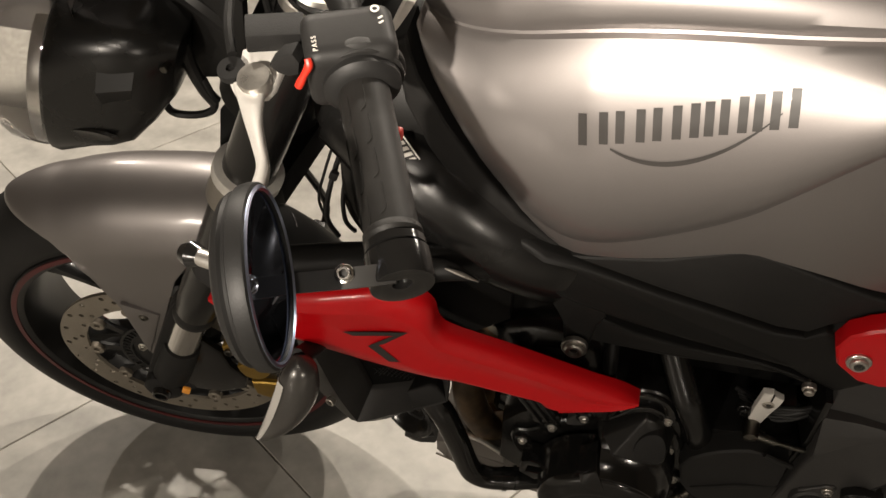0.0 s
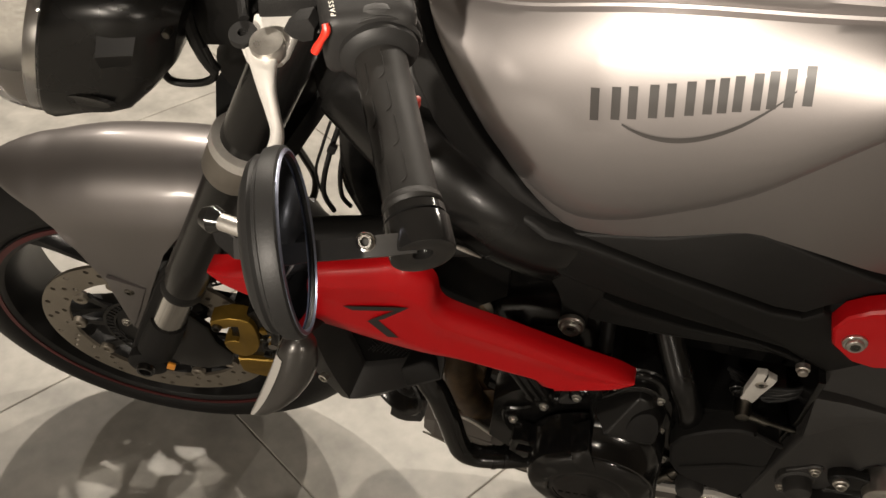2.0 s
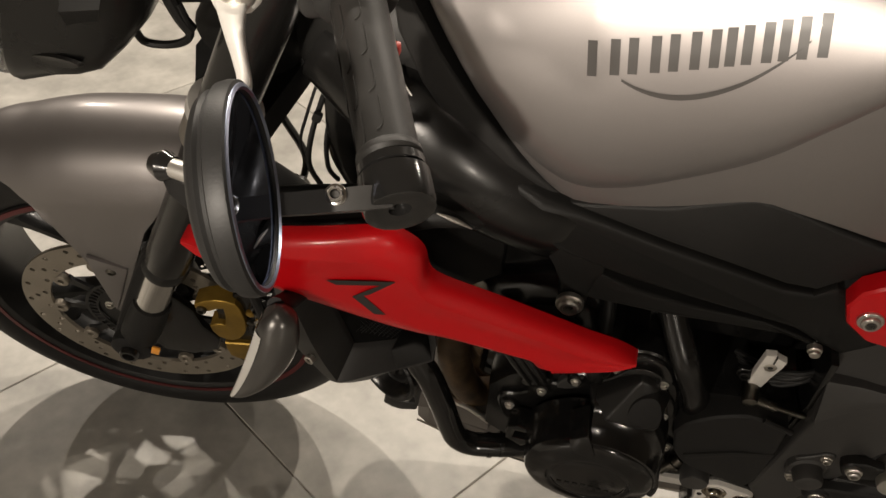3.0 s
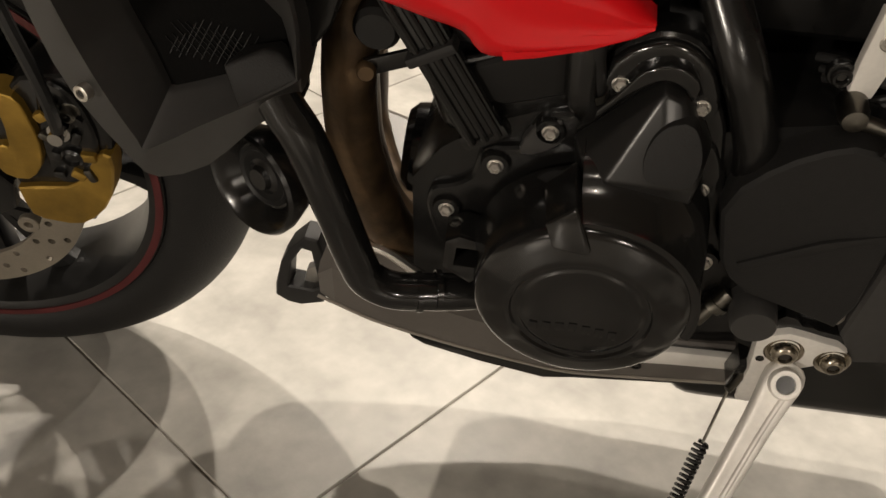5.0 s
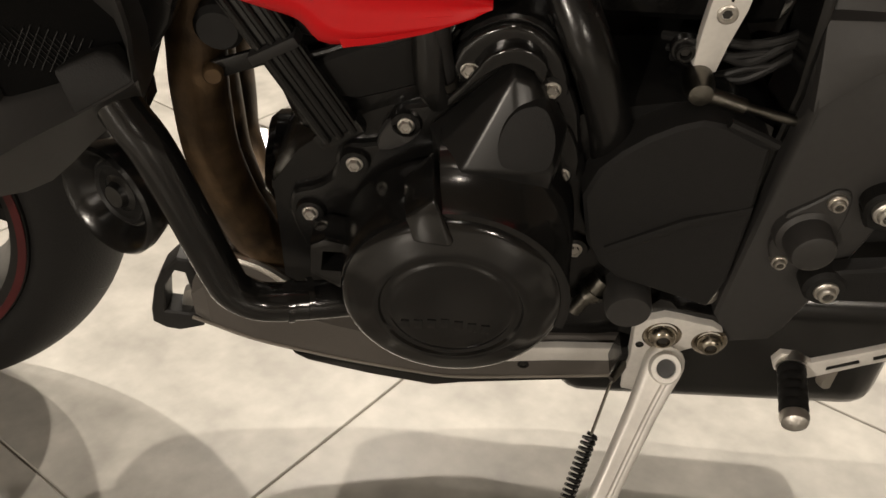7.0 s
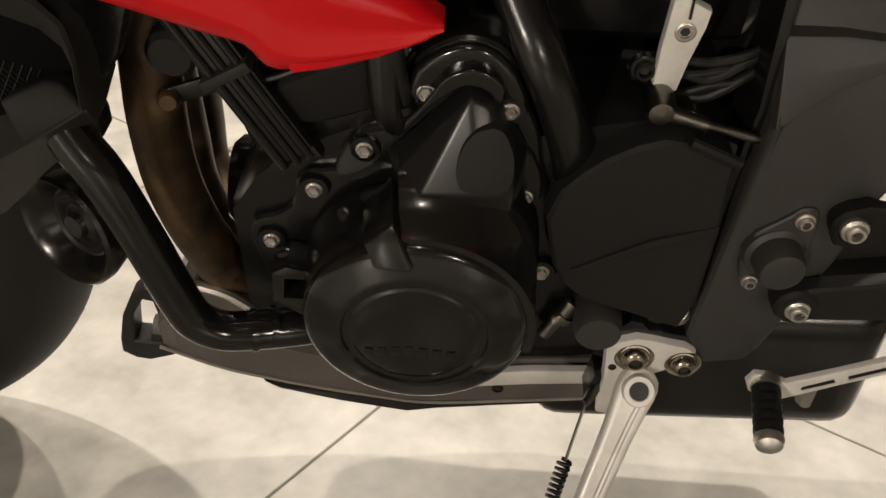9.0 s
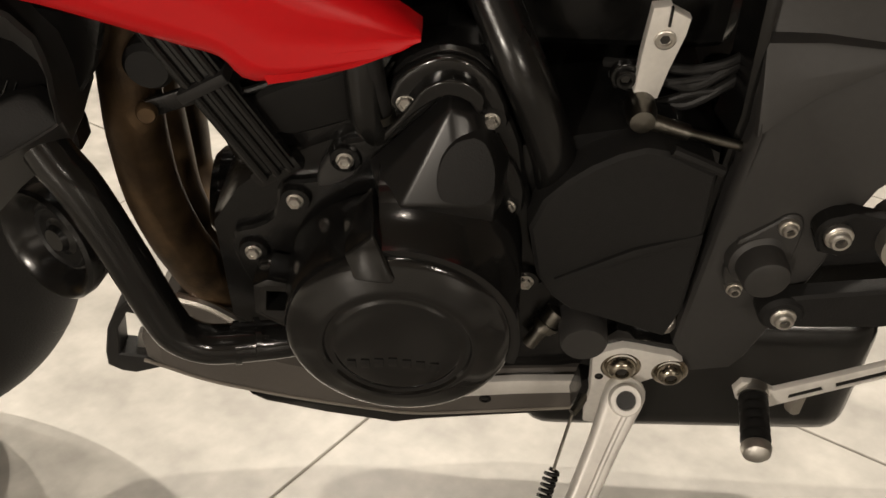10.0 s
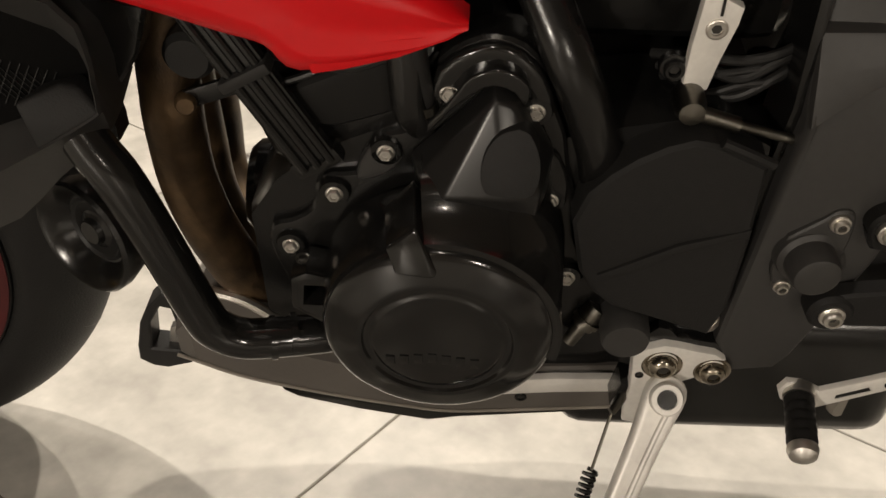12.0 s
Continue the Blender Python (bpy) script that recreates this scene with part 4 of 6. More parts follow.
# ---- engine ----
def engine():
    out = (0, -1, 0)
    case = bmesh.new()
    rows = []
    for y, k in ((-0.130, 0.97), (-0.12, 0.985), (0.12, 0.985), (0.130, 0.97)):
        cx, cz = 0.60, 0.40
        o = [(0.47, 0.42), (0.49, 0.45), (0.55, 0.50), (0.59, 0.545), (0.62, 0.555), (0.648, 0.54), (0.665, 0.49), (0.70, 0.50), (0.75, 0.51), (0.785, 0.49), (0.79, 0.40), (0.78, 0.32), (0.70, 0.30), (0.60, 0.285), (0.52, 0.29), (0.47, 0.33)]
        rows.append([(cx + (x - cx) * k, y, cz + (z - cz) * k) for x, z in o])
    skin(case, rows)
    eng = part("crankcase", case, CASE, bike, "black three-cylinder engine casing")
    # cylinder block and head, leaning forward
    tilt = pose(0.527, 0, 0.545, 0, -24, 0)
    part("cylinder_block", box((0.135, 0.27, 0.14), tilt, 0.022, seg=4, taper=0.84), CASE, eng)
    part("cylinder_head", box((0.15, 0.20, 0.10), pose(0.472, 0, 0.645, 0, -24, 0), 0.014, seg=3), CASE, eng)
    part("cam_cover", box((0.17, 0.22, 0.06), pose(0.435, 0, 0.71, 0, -24, 0), 0.016, seg=3), CASE, eng)
    part("block_panel", prism([(0.505, 0.515), (0.518, 0.524), (0.556, 0.541), (0.574, 0.540), (0.570, 0.507), (0.552, 0.500), (0.534, 0.494), (0.514, 0.495)], -0.1385, -0.12, 0.006, 3), FRAME, eng, "dull black cylinder panel")
    part("block_panel", prism([(0.500, 0.535), (0.516, 0.532), (0.550, 0.547), (0.556, 0.560), (0.530, 0.580), (0.497, 0.572)], -0.1365, -0.12, 0.005, 3), FRAME, eng)
    part("block_seam", tube([(0.497, -0.139, 0.522), (0.517, -0.1405, 0.5285), (0.555, -0.1395, 0.545), (0.575, -0.139, 0.546)], 0.0022, 8), CASE, eng)
    part("block_pipe", tube([(0.572, -0.138, 0.575, 0.0105), (0.575, -0.143, 0.545, 0.0100), (0.577, -0.144, 0.515, 0.0100), (0.583, -0.140, 0.500, 0.0085)], n=16), CASE, eng)
    part("sump", box((0.26, 0.18, 0.09), pose(0.60, 0, 0.265), 0.02, seg=3), CASE, eng)
    for s in (-1, 1):
        mir = (lambda b: b) if s < 0 else (lambda b: (b.transform(Matrix.Diagonal((1, -1, 1, 1))), b)[1])
        # flange of the alternator cover
        fl = prism([(0.484, 0.402), (0.488, 0.418), (0.50, 0.422), (0.514, 0.432), (0.518, 0.450), (0.528, 0.460), (0.543, 0.462), (0.551, 0.480), (0.562, 0.491), (0.579, 0.496), (0.583, 0.516), (0.592, 0.540), (0.607, 0.552), (0.622, 0.556), (0.638, 0.551), (0.650, 0.536), (0.657, 0.512), (0.664, 0.494), (0.668, 0.47), (0.674, 0.448),
                    (0.676, 0.42), (0.686, 0.39), (0.682, 0.374), (0.668, 0.366), (0.655, 0.335), (0.62, 0.312), (0.56, 0.312), (0.52, 0.335), (0.492, 0.37)],
                   -0.1365, -0.115, 0.005, 3, curve=2)
        cover = part("alternator_cover" if s < 0 else "clutch_cover", mir(fl), CASE, eng, "black engine side cover with bright bolts")
        # bowl: a wide dish with a rounded rim and a sunken centre
        bowl = [(0.075, -0.002), (0.0735, 0.014), (0.0718, 0.030), (0.0702, 0.042), (0.0692, 0.0460), (0.0672, 0.0490), (0.0640, 0.0508), (0.058, 0.0528), (0.050, 0.0552), (0.0468, 0.0562), (0.0452, 0.0560), (0.0440, 0.0540), (0.0425, 0.0535), (0.0395, 0.0538), (0.0385, 0.0546), (0.0375, 0.0548), (0.025, 0.0552), (0.001, 0.0554)]
        if s > 0:
            bowl = [(r * 1.12, h * 0.9) for r, h in bowl]
        part("cover_bowl", lathe(bowl, axes((0.5955, s * 0.146, 0.387), (0, s, 0)), 72), ENGINE, cover, "round gloss black bowl")
        if s < 0:
            # flared shoulder that runs from the bowl back to the wedge
            rows = []
            for k in range(29):
                a = radians(97 - 112 * k / 28)
                f = min(1.0, max(0.0, (math.degrees(a) - 8) / 55))
                rows.append([(0.5955 + (r if r < 0.0739 else 0.0738 + (r - 0.0738) * f) * math.cos(a), y, 0.387 + (r if r < 0.0739 else 0.0738 + (r - 0.0738) * f) * math.sin(a)) for r, y in
                             ((0.060, -0.140), (0.100, -0.140), (0.0985, -0.150), (0.0955, -0.160), (0.0915, -0.168), (0.0885, -0.1715), (0.0855, -0.1738), (0.0800, -0.1810), (0.0755, -0.1895), (0.0738, -0.1945), (0.0700, -0.1945), (0.060, -0.190))])
            bm = bmesh.new()
            skin(bm, rows)
            part("cover_shoulder", bm, ENGINE, cover, "gloss black flared shoulder", angle=30)
            # raised wedge: a sharp lit flank, a broad sloping face and a flat oval pad
            apex, left, turn, edge, far = (0.6224, -0.1515, 0.5262), (0.5815, -0.1575, 0.4795), (0.5970, -0.1735, 0.4755), (0.6310, -0.1760, 0.4785), (0.6500, -0.1700, 0.4760)
            rim = [(0.6520, -0.1560, 0.484), (0.6430, -0.1530, 0.509), (0.6340, -0.1515, 0.5225)]
            part("cover_collar", prism([(0.582, 0.512), (0.592, 0.537), (0.607, 0.549), (0.622, 0.553), (0.637, 0.548), (0.649, 0.534), (0.656, 0.512), (0.645, 0.505), (0.638, 0.525), (0.622, 0.536), (0.606, 0.528), (0.592, 0.505)], -0.1415, -0.12, 0.005, 4, curve=2), ENGINE, cover)
            bm = bmesh.new()
            pts = [apex, left, turn, edge, far, *rim, (0.6224, -0.138, 0.530), (0.576, -0.138, 0.480), (0.582, -0.140, 0.440), (0.590, -0.160, 0.440), (0.648, -0.160, 0.440), (0.656, -0.138, 0.450), (0.658, -0.138, 0.486), (0.640, -0.138, 0.522)]
            bmesh.ops.convex_hull(bm, input=[bm.verts.new(q) for q in pts])
            part("cover_wedge", rounded(bm, 0.0022, 4, angle=8), WEDGE, cover, "satin black raised wedge", angle=24)

            def slope(x, z):
                # the plane of the wedge's broad face
                return -0.1735 - 0.029 * (x - 0.597) + (z - 0.4755) * 0.43
            part("wedge_pad", prism([(0.6365, 0.515), (0.627, 0.512), (0.620, 0.504), (0.6170, 0.493), (0.6185, 0.484), (0.624, 0.4805), (0.642, 0.4805), (0.648, 0.487), (0.6485, 0.500), (0.643, 0.512)], lambda x, z: slope(x, z) - 0.0036, -0.150, 0.0008, 2, curve=3), MATT, cover, "dull black oval pad")
            part("cover_arc", prism([(0.604, 0.530), (0.609, 0.537), (0.6235, 0.5425), (0.636, 0.538), (0.6415, 0.5295), (0.6385, 0.5195), (0.633, 0.528), (0.622, 0.532), (0.612, 0.527), (0.600, 0.516), (0.585, 0.497), (0.582, 0.501), (0.594, 0.515)],
                                    -0.1480, -0.130, 0.0042, 5, curve=2), ENGINE, cover, "raised crescent above the wedge")
            # pointed beak that folds down over the bowl
            bm = bmesh.new()
            pts = [(0.5832, -0.1935, 0.4705), (0.5665, -0.1930, 0.4545), (0.5725, -0.2010, 0.4430), (0.5935, -0.2025, 0.4420), (0.5955, -0.1995, 0.4440), (0.5800, -0.160, 0.4780), (0.5620, -0.160, 0.4560), (0.5960, -0.165, 0.4500), (0.585, -0.165, 0.430)]
            bmesh.ops.convex_hull(bm, input=[bm.verts.new(q) for q in pts])
            part("cover_spout", rounded(bm, 0.0014, 3), ENGINE, cover, angle=30)
            # faint raised maker's mark: plain low bars
            for k in range(7):
                x = 0.567 + 0.0085 * k
                part("raised_mark", box((0.0055, 0.0012, 0.0075), pose(x, -0.2014, 0.3735 - 0.0012 * abs(k - 3)), 0.0004), ENGINE, cover)
            for x, z, y in ((0.6455, 0.5125, -0.1455), (0.6582, 0.4493, -0.1445), (0.598, 0.5224, -0.1450), (0.499, 0.404, -0.1445), (0.530, 0.4479, -0.1445), (0.562, 0.4791, -0.1430), (0.6739, 0.3872, -0.1455)):
                part("bolt_boss", lathe([(0.0088, -0.004), (0.0098, -0.006), (0.011, -0.02)], axes((x, y, z), out), 18), CASE, cover)
                hex_bolt((x, y + 0.0055, z), (0.0, -1, 0.08), cover)
            part("bolt_lug", prism([(0.650, 0.478), (0.655, 0.486), (0.662, 0.480), (0.668, 0.462), (0.667, 0.446), (0.659, 0.440), (0.650, 0.445), (0.648, 0.46)], -0.1405, -0.12, 0.003, 3, curve=2), ENGINE, cover)
            part("bracket_lug", prism([(0.556, 0.487), (0.568, 0.488), (0.571, 0.474), (0.560, 0.462), (0.545, 0.458), (0.546, 0.470)], -0.139, -0.12, 0.003, 3, curve=2), PLATE, cover)
            part("square_port", prism([(0.500, 0.372), (0.502, 0.398), (0.512, 0.404), (0.528, 0.40), (0.532, 0.372), (0.52, 0.358)], -0.165, -0.14, 0.004, 2,
                                      holes=[[(0.509, 0.376), (0.511, 0.392), (0.523, 0.392), (0.524, 0.376)]]), ENGINE, cover)
    # sprocket cover
    sp = prism([(0.671, 0.445), (0.678, 0.466), (0.690, 0.480), (0.703, 0.491), (0.718, 0.500), (0.732, 0.505), (0.746, 0.503), (0.774, 0.490), (0.7755, 0.436), (0.775, 0.377), (0.768, 0.350), (0.742, 0.360), (0.703, 0.374), (0.690, 0.386), (0.679, 0.405)],
               lambda x, z: -0.156 + 0.0004 * abs(z - 0.43) / 0.01, -0.12, 0.006, 3)
    sc = part("sprocket_cover", sp, MATT, eng, "dull black plastic sprocket cover")
    part("cover_ridge", prism([(0.690, 0.405), (0.735, 0.432), (0.774, 0.447), (0.774, 0.440), (0.735, 0.424), (0.695, 0.397)], -0.1563, -0.15, 0.0015), MATT, sc)
    part("cover_edge", tube([(0.746, -0.153, 0.5055), (0.760, -0.154, 0.500), (0.776, -0.153, 0.492)], 0.0032, 8), MATT, sc)
    # coolant hose behind the cover
    part("coolant_hose", tube([(0.600, -0.080, 0.645), (0.627, -0.098, 0.605), (0.645, -0.118, 0.572), (0.660, -0.134, 0.545), (0.673, -0.136, 0.515), (0.683, -0.134, 0.485), (0.688, -0.126, 0.460), (0.692, -0.10, 0.44)], 0.0142, 20, flat=0.85), CASE, bike, "black rubber coolant hose")
    part("breather_hose", tube([(0.560, -0.05, 0.68), (0.572, -0.09, 0.61), (0.578, -0.138, 0.565), (0.581, -0.143, 0.535), (0.585, -0.138, 0.505)], 0.0075, 14), RUBBER, bike, "black rubber hose")
    part("hose_clip", lathe([(0.0078, -0.003), (0.0085, -0.003), (0.0085, 0.003), (0.0078, 0.003), (0.0078, -0.003)], axes((0.584, -0.141, 0.515), (0.1, 0.2, -1)), 18), DARKSTEEL, bike)
    # broad ribbed cable sheath that runs down across the cylinder block
    turn = pose(0.4955, -0.1435, 0.5245, 0, -29, 0)
    band = part("cable_sheath", box((0.027, 0.007, 0.118), turn, 0.002), CASE, bike, "black ribbed cable sheath along the engine")
    for k in (-0.009, 0.0, 0.009):
        part("sheath_rib", tube([turn @ Vector((k, -0.0035, -0.058)), turn @ Vector((k, -0.0035, 0.058))], 0.0028, 10, 1, smooth=False), CASE, band)
    part("sheath_clip", box((0.032, 0.013, 0.007), pose(0.490, -0.1455, 0.533, 0, -29, 0), 0.002), PLASTIC, bike, "black plastic sheath clip")
    part("sheath_end", box((0.032, 0.012, 0.012), pose(0.5225, -0.141, 0.474, 0, -29, 0), 0.003), CASE, bike)
    part("thin_cable", tube([(0.50, -0.135, 0.565), (0.515, -0.146, 0.548), (0.545, -0.144, 0.538), (0.572, -0.142, 0.548)], 0.003, 8), RUBBER, bike, "thin black cable")
    # water pipe from the radiator to the engine
    part("water_pipe", tube([(0.390, -0.158, 0.520), (0.403, -0.164, 0.494), (0.415, -0.167, 0.472), (0.429, -0.168, 0.422), (0.441, -0.168, 0.372), (0.449, -0.168, 0.353), (0.465, -0.166, 0.342), (0.488, -0.161, 0.339), (0.515, -0.152, 0.335), (0.54, -0.14, 0.33)], 0.0138, 20, 8), ENGINE, bike, "gloss black steel water pipe")
    for x in (0.484, 0.497):
        part("pipe_ring", lathe([(0.0136, -0.002), (0.0150, -0.002), (0.0150, 0.002), (0.0136, 0.002), (0.0136, -0.002)], axes((x, -0.161 + (x - 0.488) * 0.3, 0.3395), (1, 0.3, -0.12)), 22), ENGINE, bike)
    # horn behind the pipe
    horn = part("horn", lathe([(0.001, 0.010), (0.008, 0.010), (0.010, 0.006), (0.018, 0.002), (0.026, 0.003), (0.031, 0.010), (0.036, 0.017), (0.0395, 0.0185), (0.0415, 0.016), (0.0415, 0.008), (0.037, -0.006), (0.024, -0.014), (0.018, -0.03), (0.001, -0.03)], axes((0.361, -0.108, 0.383), (-0.45, -0.85, 0.12)) @ Matrix.Scale(1.02, 4), 44), CASE, bike, "round black horn")
    part("horn_ring", lathe([(0.020, 0.004), (0.022, 0.0058), (0.024, 0.004)], axes((0.361, -0.108, 0.383), (-0.45, -0.85, 0.12)) @ Matrix.Scale(1.02, 4), 36), RUBBER, horn)
    # three exhaust headers into a collector
    for pts in (((0.462, -0.080, 0.575), (0.434, -0.092, 0.535), (0.4275, -0.100, 0.486), (0.4255, -0.100, 0.45), (0.4262, -0.100, 0.42), (0.4305, -0.099, 0.39), (0.4375, -0.096, 0.36), (0.451, -0.085, 0.315), (0.48, -0.05, 0.265), (0.51, -0.04, 0.25)),
                ((0.455, 0.0, 0.575), (0.415, 0.0, 0.53), (0.4035, 0.0, 0.46), (0.402, 0.0, 0.38), (0.408, -0.010, 0.33), (0.435, -0.03, 0.28), (0.50, -0.04, 0.25)),
                ((0.455, 0.08, 0.575), (0.405, 0.084, 0.53), (0.3915, 0.085, 0.44), (0.389, 0.083, 0.34), (0.392, 0.07, 0.29), (0.43, 0.01, 0.258), (0.50, -0.03, 0.245))):
        pipe = part("exhaust_header", tube(pts, 0.0188, 26, 8), EXHAUST, bike, "heat-browned steel exhaust header")
        a, b = Vector(pts[0]), Vector(pts[1])
        part("header_flange", lathe([(0.021, -0.004), (0.029, -0.004), (0.029, 0.004), (0.021, 0.004), (0.021, -0.004)], axes(a.lerp(b, 0.25), b - a), 26), DARKSTEEL, pipe)
    boss = part("sensor_boss", lathe([(0.001, 0.010), (0.005, 0.010), (0.0064, 0.008), (0.0068, 0.0), (0.0068, -0.016)], axes((0.4415, -0.112, 0.4925), (0.2, -1, 0.1)), 20), EXHAUST, bike, "browned exhaust boss")
    part("boss_strap", box((0.044, 0.004, 0.012), pose(0.462, -0.112, 0.500, 0, -18, 6), 0.0015), CASE, boss)
    part("rubber_mount", lathe([(0.001, 0.014), (0.012, 0.014), (0.015, 0.010), (0.015, -0.02)], axes((0.452, -0.112, 0.528), (0, -1, 0)), 22), RUBBER, bike, "round black rubber mount")
    part("oil_filter", lathe([(0.001, 0.07), (0.028, 0.07), (0.034, 0.064), (0.036, 0.05), (0.036, 0.0), (0.04, -0.01)], axes((0.524, -0.055, 0.378), (-1, -0.05, 0.08)), 28), ENGINE, bike, "black oil filter")
    part("drain_fitting", tube([(0.699, -0.132, 0.352, 0.0085), (0.689, -0.136, 0.338, 0.0085), (0.6885, -0.136, 0.337, 0.0055), (0.681, -0.139, 0.324, 0.005)], n=14, smooth=False), DARKSTEEL, bike, "dull metal drain fitting")
    part("fitting_ring", lathe([(0.0085, -0.002), (0.0100, -0.002), (0.0100, 0.002), (0.0085, 0.002), (0.0085, -0.002)], axes((0.692, -0.1348, 0.342), (-0.55, -0.2, -0.8)), 20), DARKSTEEL, bike)
    # gear selector arm and its rod
    arm = prism([(0.7265, 0.5765), (0.736, 0.578), (0.7375, 0.5755), (0.7475, 0.5705), (0.7465, 0.561), (0.7412, 0.539), (0.738, 0.521), (0.731, 0.519), (0.724, 0.524), (0.7245, 0.547)], -0.127, -0.1195, 0.0018)
    sel = part("selector_arm", arm, CASTALU, bike, "bright cast gear selector arm")
    bolt((0.7355, -0.1265, 0.5585), out, sel, 0.0058, 0.002, False, True, STEEL)
    part("clamp_slot", box((0.0014, 0.003, 0.011), pose(0.7362, -0.1268, 0.572, 0, 0, 0), 0), CASE, sel)
    part("ball_joint", lathe([(0.001, 0.014), (0.007, 0.012), (0.009, 0.004), (0.009, -0.008), (0.006, -0.012)], axes((0.7285, -0.132, 0.5165), out), 20), DARKSTEEL, sel, "steel ball joint")
    part("gear_rod", tube([(0.734, -0.137, 0.513, 0.0048), (0.756, -0.137, 0.506, 0.005), (0.7565, -0.137, 0.506, 0.003), (0.80, -0.134, 0.493, 0.003)], n=12, smooth=False), DARKSTEEL, sel, "dark steel gear rod")
    # folded sleeve and wires behind the selector
    for k, (dz, r, bow) in enumerate(((0.0, 0.0032, 0.004), (0.009, 0.0026, -0.003), (0.015, 0.0034, 0.006), (0.021, 0.0024, 0.0), (0.029, 0.003, 0.002))):
        part("loom_wire", tube([(0.728 - 0.004 * k, -0.090, 0.492 + dz), (0.742, -0.106 - 0.001 * k, 0.500 + dz + bow), (0.760, -0.110, 0.507 + dz * 0.8), (0.78, -0.108, 0.516 + dz * 0.6 + bow), (0.80, -0.096, 0.528 + dz * 0.5)], r, 10), RUBBER, bike, "black wire sleeve")
    bolt((0.719, -0.12, 0.531), out, bike, 0.006, 0.006, mat=CASE)
    bolt((0.762, -0.128, 0.602), (0, -1, -0.1), bike, 0.0050, 0.006, True, False, STEEL)
    # dark inner mass that closes the view through the bike
    part("rear_shock", tube([(0.86, 0, 0.56), (0.83, 0, 0.40)], 0.03, 18, 1, smooth=False), CASE, bike)
    coil = [(0.905 + 0.028 * math.cos(k * 0.7), -0.05 + 0.028 * math.sin(k * 0.7), 0.49 + 0.0022 * k) for k in range(60)]
    part("shock_spring", tube(coil, 0.005, 8, 1, smooth=False), RED, bike, "red suspension spring")
    part("inner_mass", box((0.16, 0.16, 0.16), pose(0.71, 0.0, 0.60, 0, 0, 0), 0.02, seg=3), CASE, bike)


engine()


# ---- belly pan, stand, gear lever ----
def underside():
    rows = []
    for x, zt, zb, w in ((0.384, 0.268, 0.226, 0.094), (0.40, 0.290, 0.218, 0.104), (0.438, 0.275, 0.204, 0.106), (0.50, 0.256, 0.190, 0.106), (0.56, 0.240, 0.178, 0.104), (0.60, 0.236, 0.176, 0.104), (0.66, 0.240, 0.184, 0.104), (0.73, 0.245, 0.190, 0.102)):
        h = zt - zb
        rows.append([(x, -w * 0.9, zt), (x, -w, zt - 0.006), (x, -w, zb + 0.30 * h), (x, -w + 0.004, zb + 0.24 * h), (x, -w * 0.82, zb), (x, 0, zb - 0.008),
                     (x, w * 1.0, zb - 0.004), (x, w + 0.004, zb + 0.24 * h), (x, w + 0.004, zb + 0.30 * h), (x, w, zt - 0.006), (x, w * 0.9, zt), (x, 0, zt - 0.01)])
    bm = bmesh.new()
    skin(bm, rows)
    pan = part("belly_pan", bm, PAN, bike, "dark grey belly pan", angle=22)
    nose = prism([(0.326, 0.180), (0.328, 0.197), (0.336, 0.226), (0.346, 0.246), (0.362, 0.264), (0.374, 0.262), (0.380, 0.235), (0.378, 0.200), (0.372, 0.178), (0.350, 0.170), (0.337, 0.172)], -0.058, -0.036, 0.004, 3,
                 holes=[[(0.341, 0.196), (0.346, 0.228), (0.358, 0.248), (0.366, 0.246), (0.370, 0.200), (0.362, 0.194)]])
    part("pan_bracket", nose, PLASTIC, pan, "black nose bracket")
    part("pan_window", prism([(0.352, 0.192), (0.357, 0.212), (0.370, 0.220), (0.371, 0.192)], -0.048, -0.040, 0.001), ALU, pan)
    part("pan_keel", prism([(0.462, 0.2045), (0.480, 0.2035), (0.524, 0.198), (0.581, 0.1965), (0.646, 0.1985), (0.723, 0.213), (0.726, 0.198), (0.666, 0.189), (0.605, 0.179), (0.581, 0.173), (0.524, 0.183), (0.475, 0.1955)], -0.101, -0.02, 0.003, 2), CASE, pan, "black lower edge of the pan")
    part("pan_top_edge", tube([(0.425, -0.106, 0.322), (0.45, -0.108, 0.315), (0.476, -0.108, 0.292)], 0.004, 8), ALU, pan, "bright pan edge")
    part("pan_cheek", prism([(0.425, 0.322), (0.45, 0.315), (0.476, 0.292), (0.476, 0.262), (0.425, 0.27)], -0.106, -0.09, 0.002), PAN, pan)
    part("pan_shield", prism([(0.60, 0.224), (0.64, 0.236), (0.68, 0.242), (0.73, 0.2455), (0.73, 0.230), (0.68, 0.225), (0.64, 0.219), (0.60, 0.212)], -0.1065, -0.10, 0.002), POLISHED, pan, "pale metal strip")
    part("pan_lip", tube([(0.385, -0.1035, 0.2455), (0.40, -0.1045, 0.2400), (0.438, -0.1065, 0.2255), (0.50, -0.1065, 0.2100), (0.56, -0.1045, 0.1968), (0.60, -0.1045, 0.1928), (0.66, -0.1045, 0.1996), (0.73, -0.1025, 0.2067)], 0.0015, 8), GREYCAST, pan, "pale lower edge")
    bolt((0.655, -0.1035, 0.215), (0, -1, -0.1), pan, 0.0048, 0.002, False, True, CASE)
    # silencer box behind
    part("silencer", box((0.275, 0.176, 0.145), pose(0.822, 0.0, 0.226, 0, -2, 0), 0.030, seg=5), CASE, bike, "black silencer box under the engine")
    part("silencer_outlet", lathe([(0.010, 0.004), (0.014, 0.004), (0.015, 0.0), (0.015, -0.03)], axes((0.915, -0.084, 0.205), (0.5, -1, 0)), 24), GREYCAST, bike)
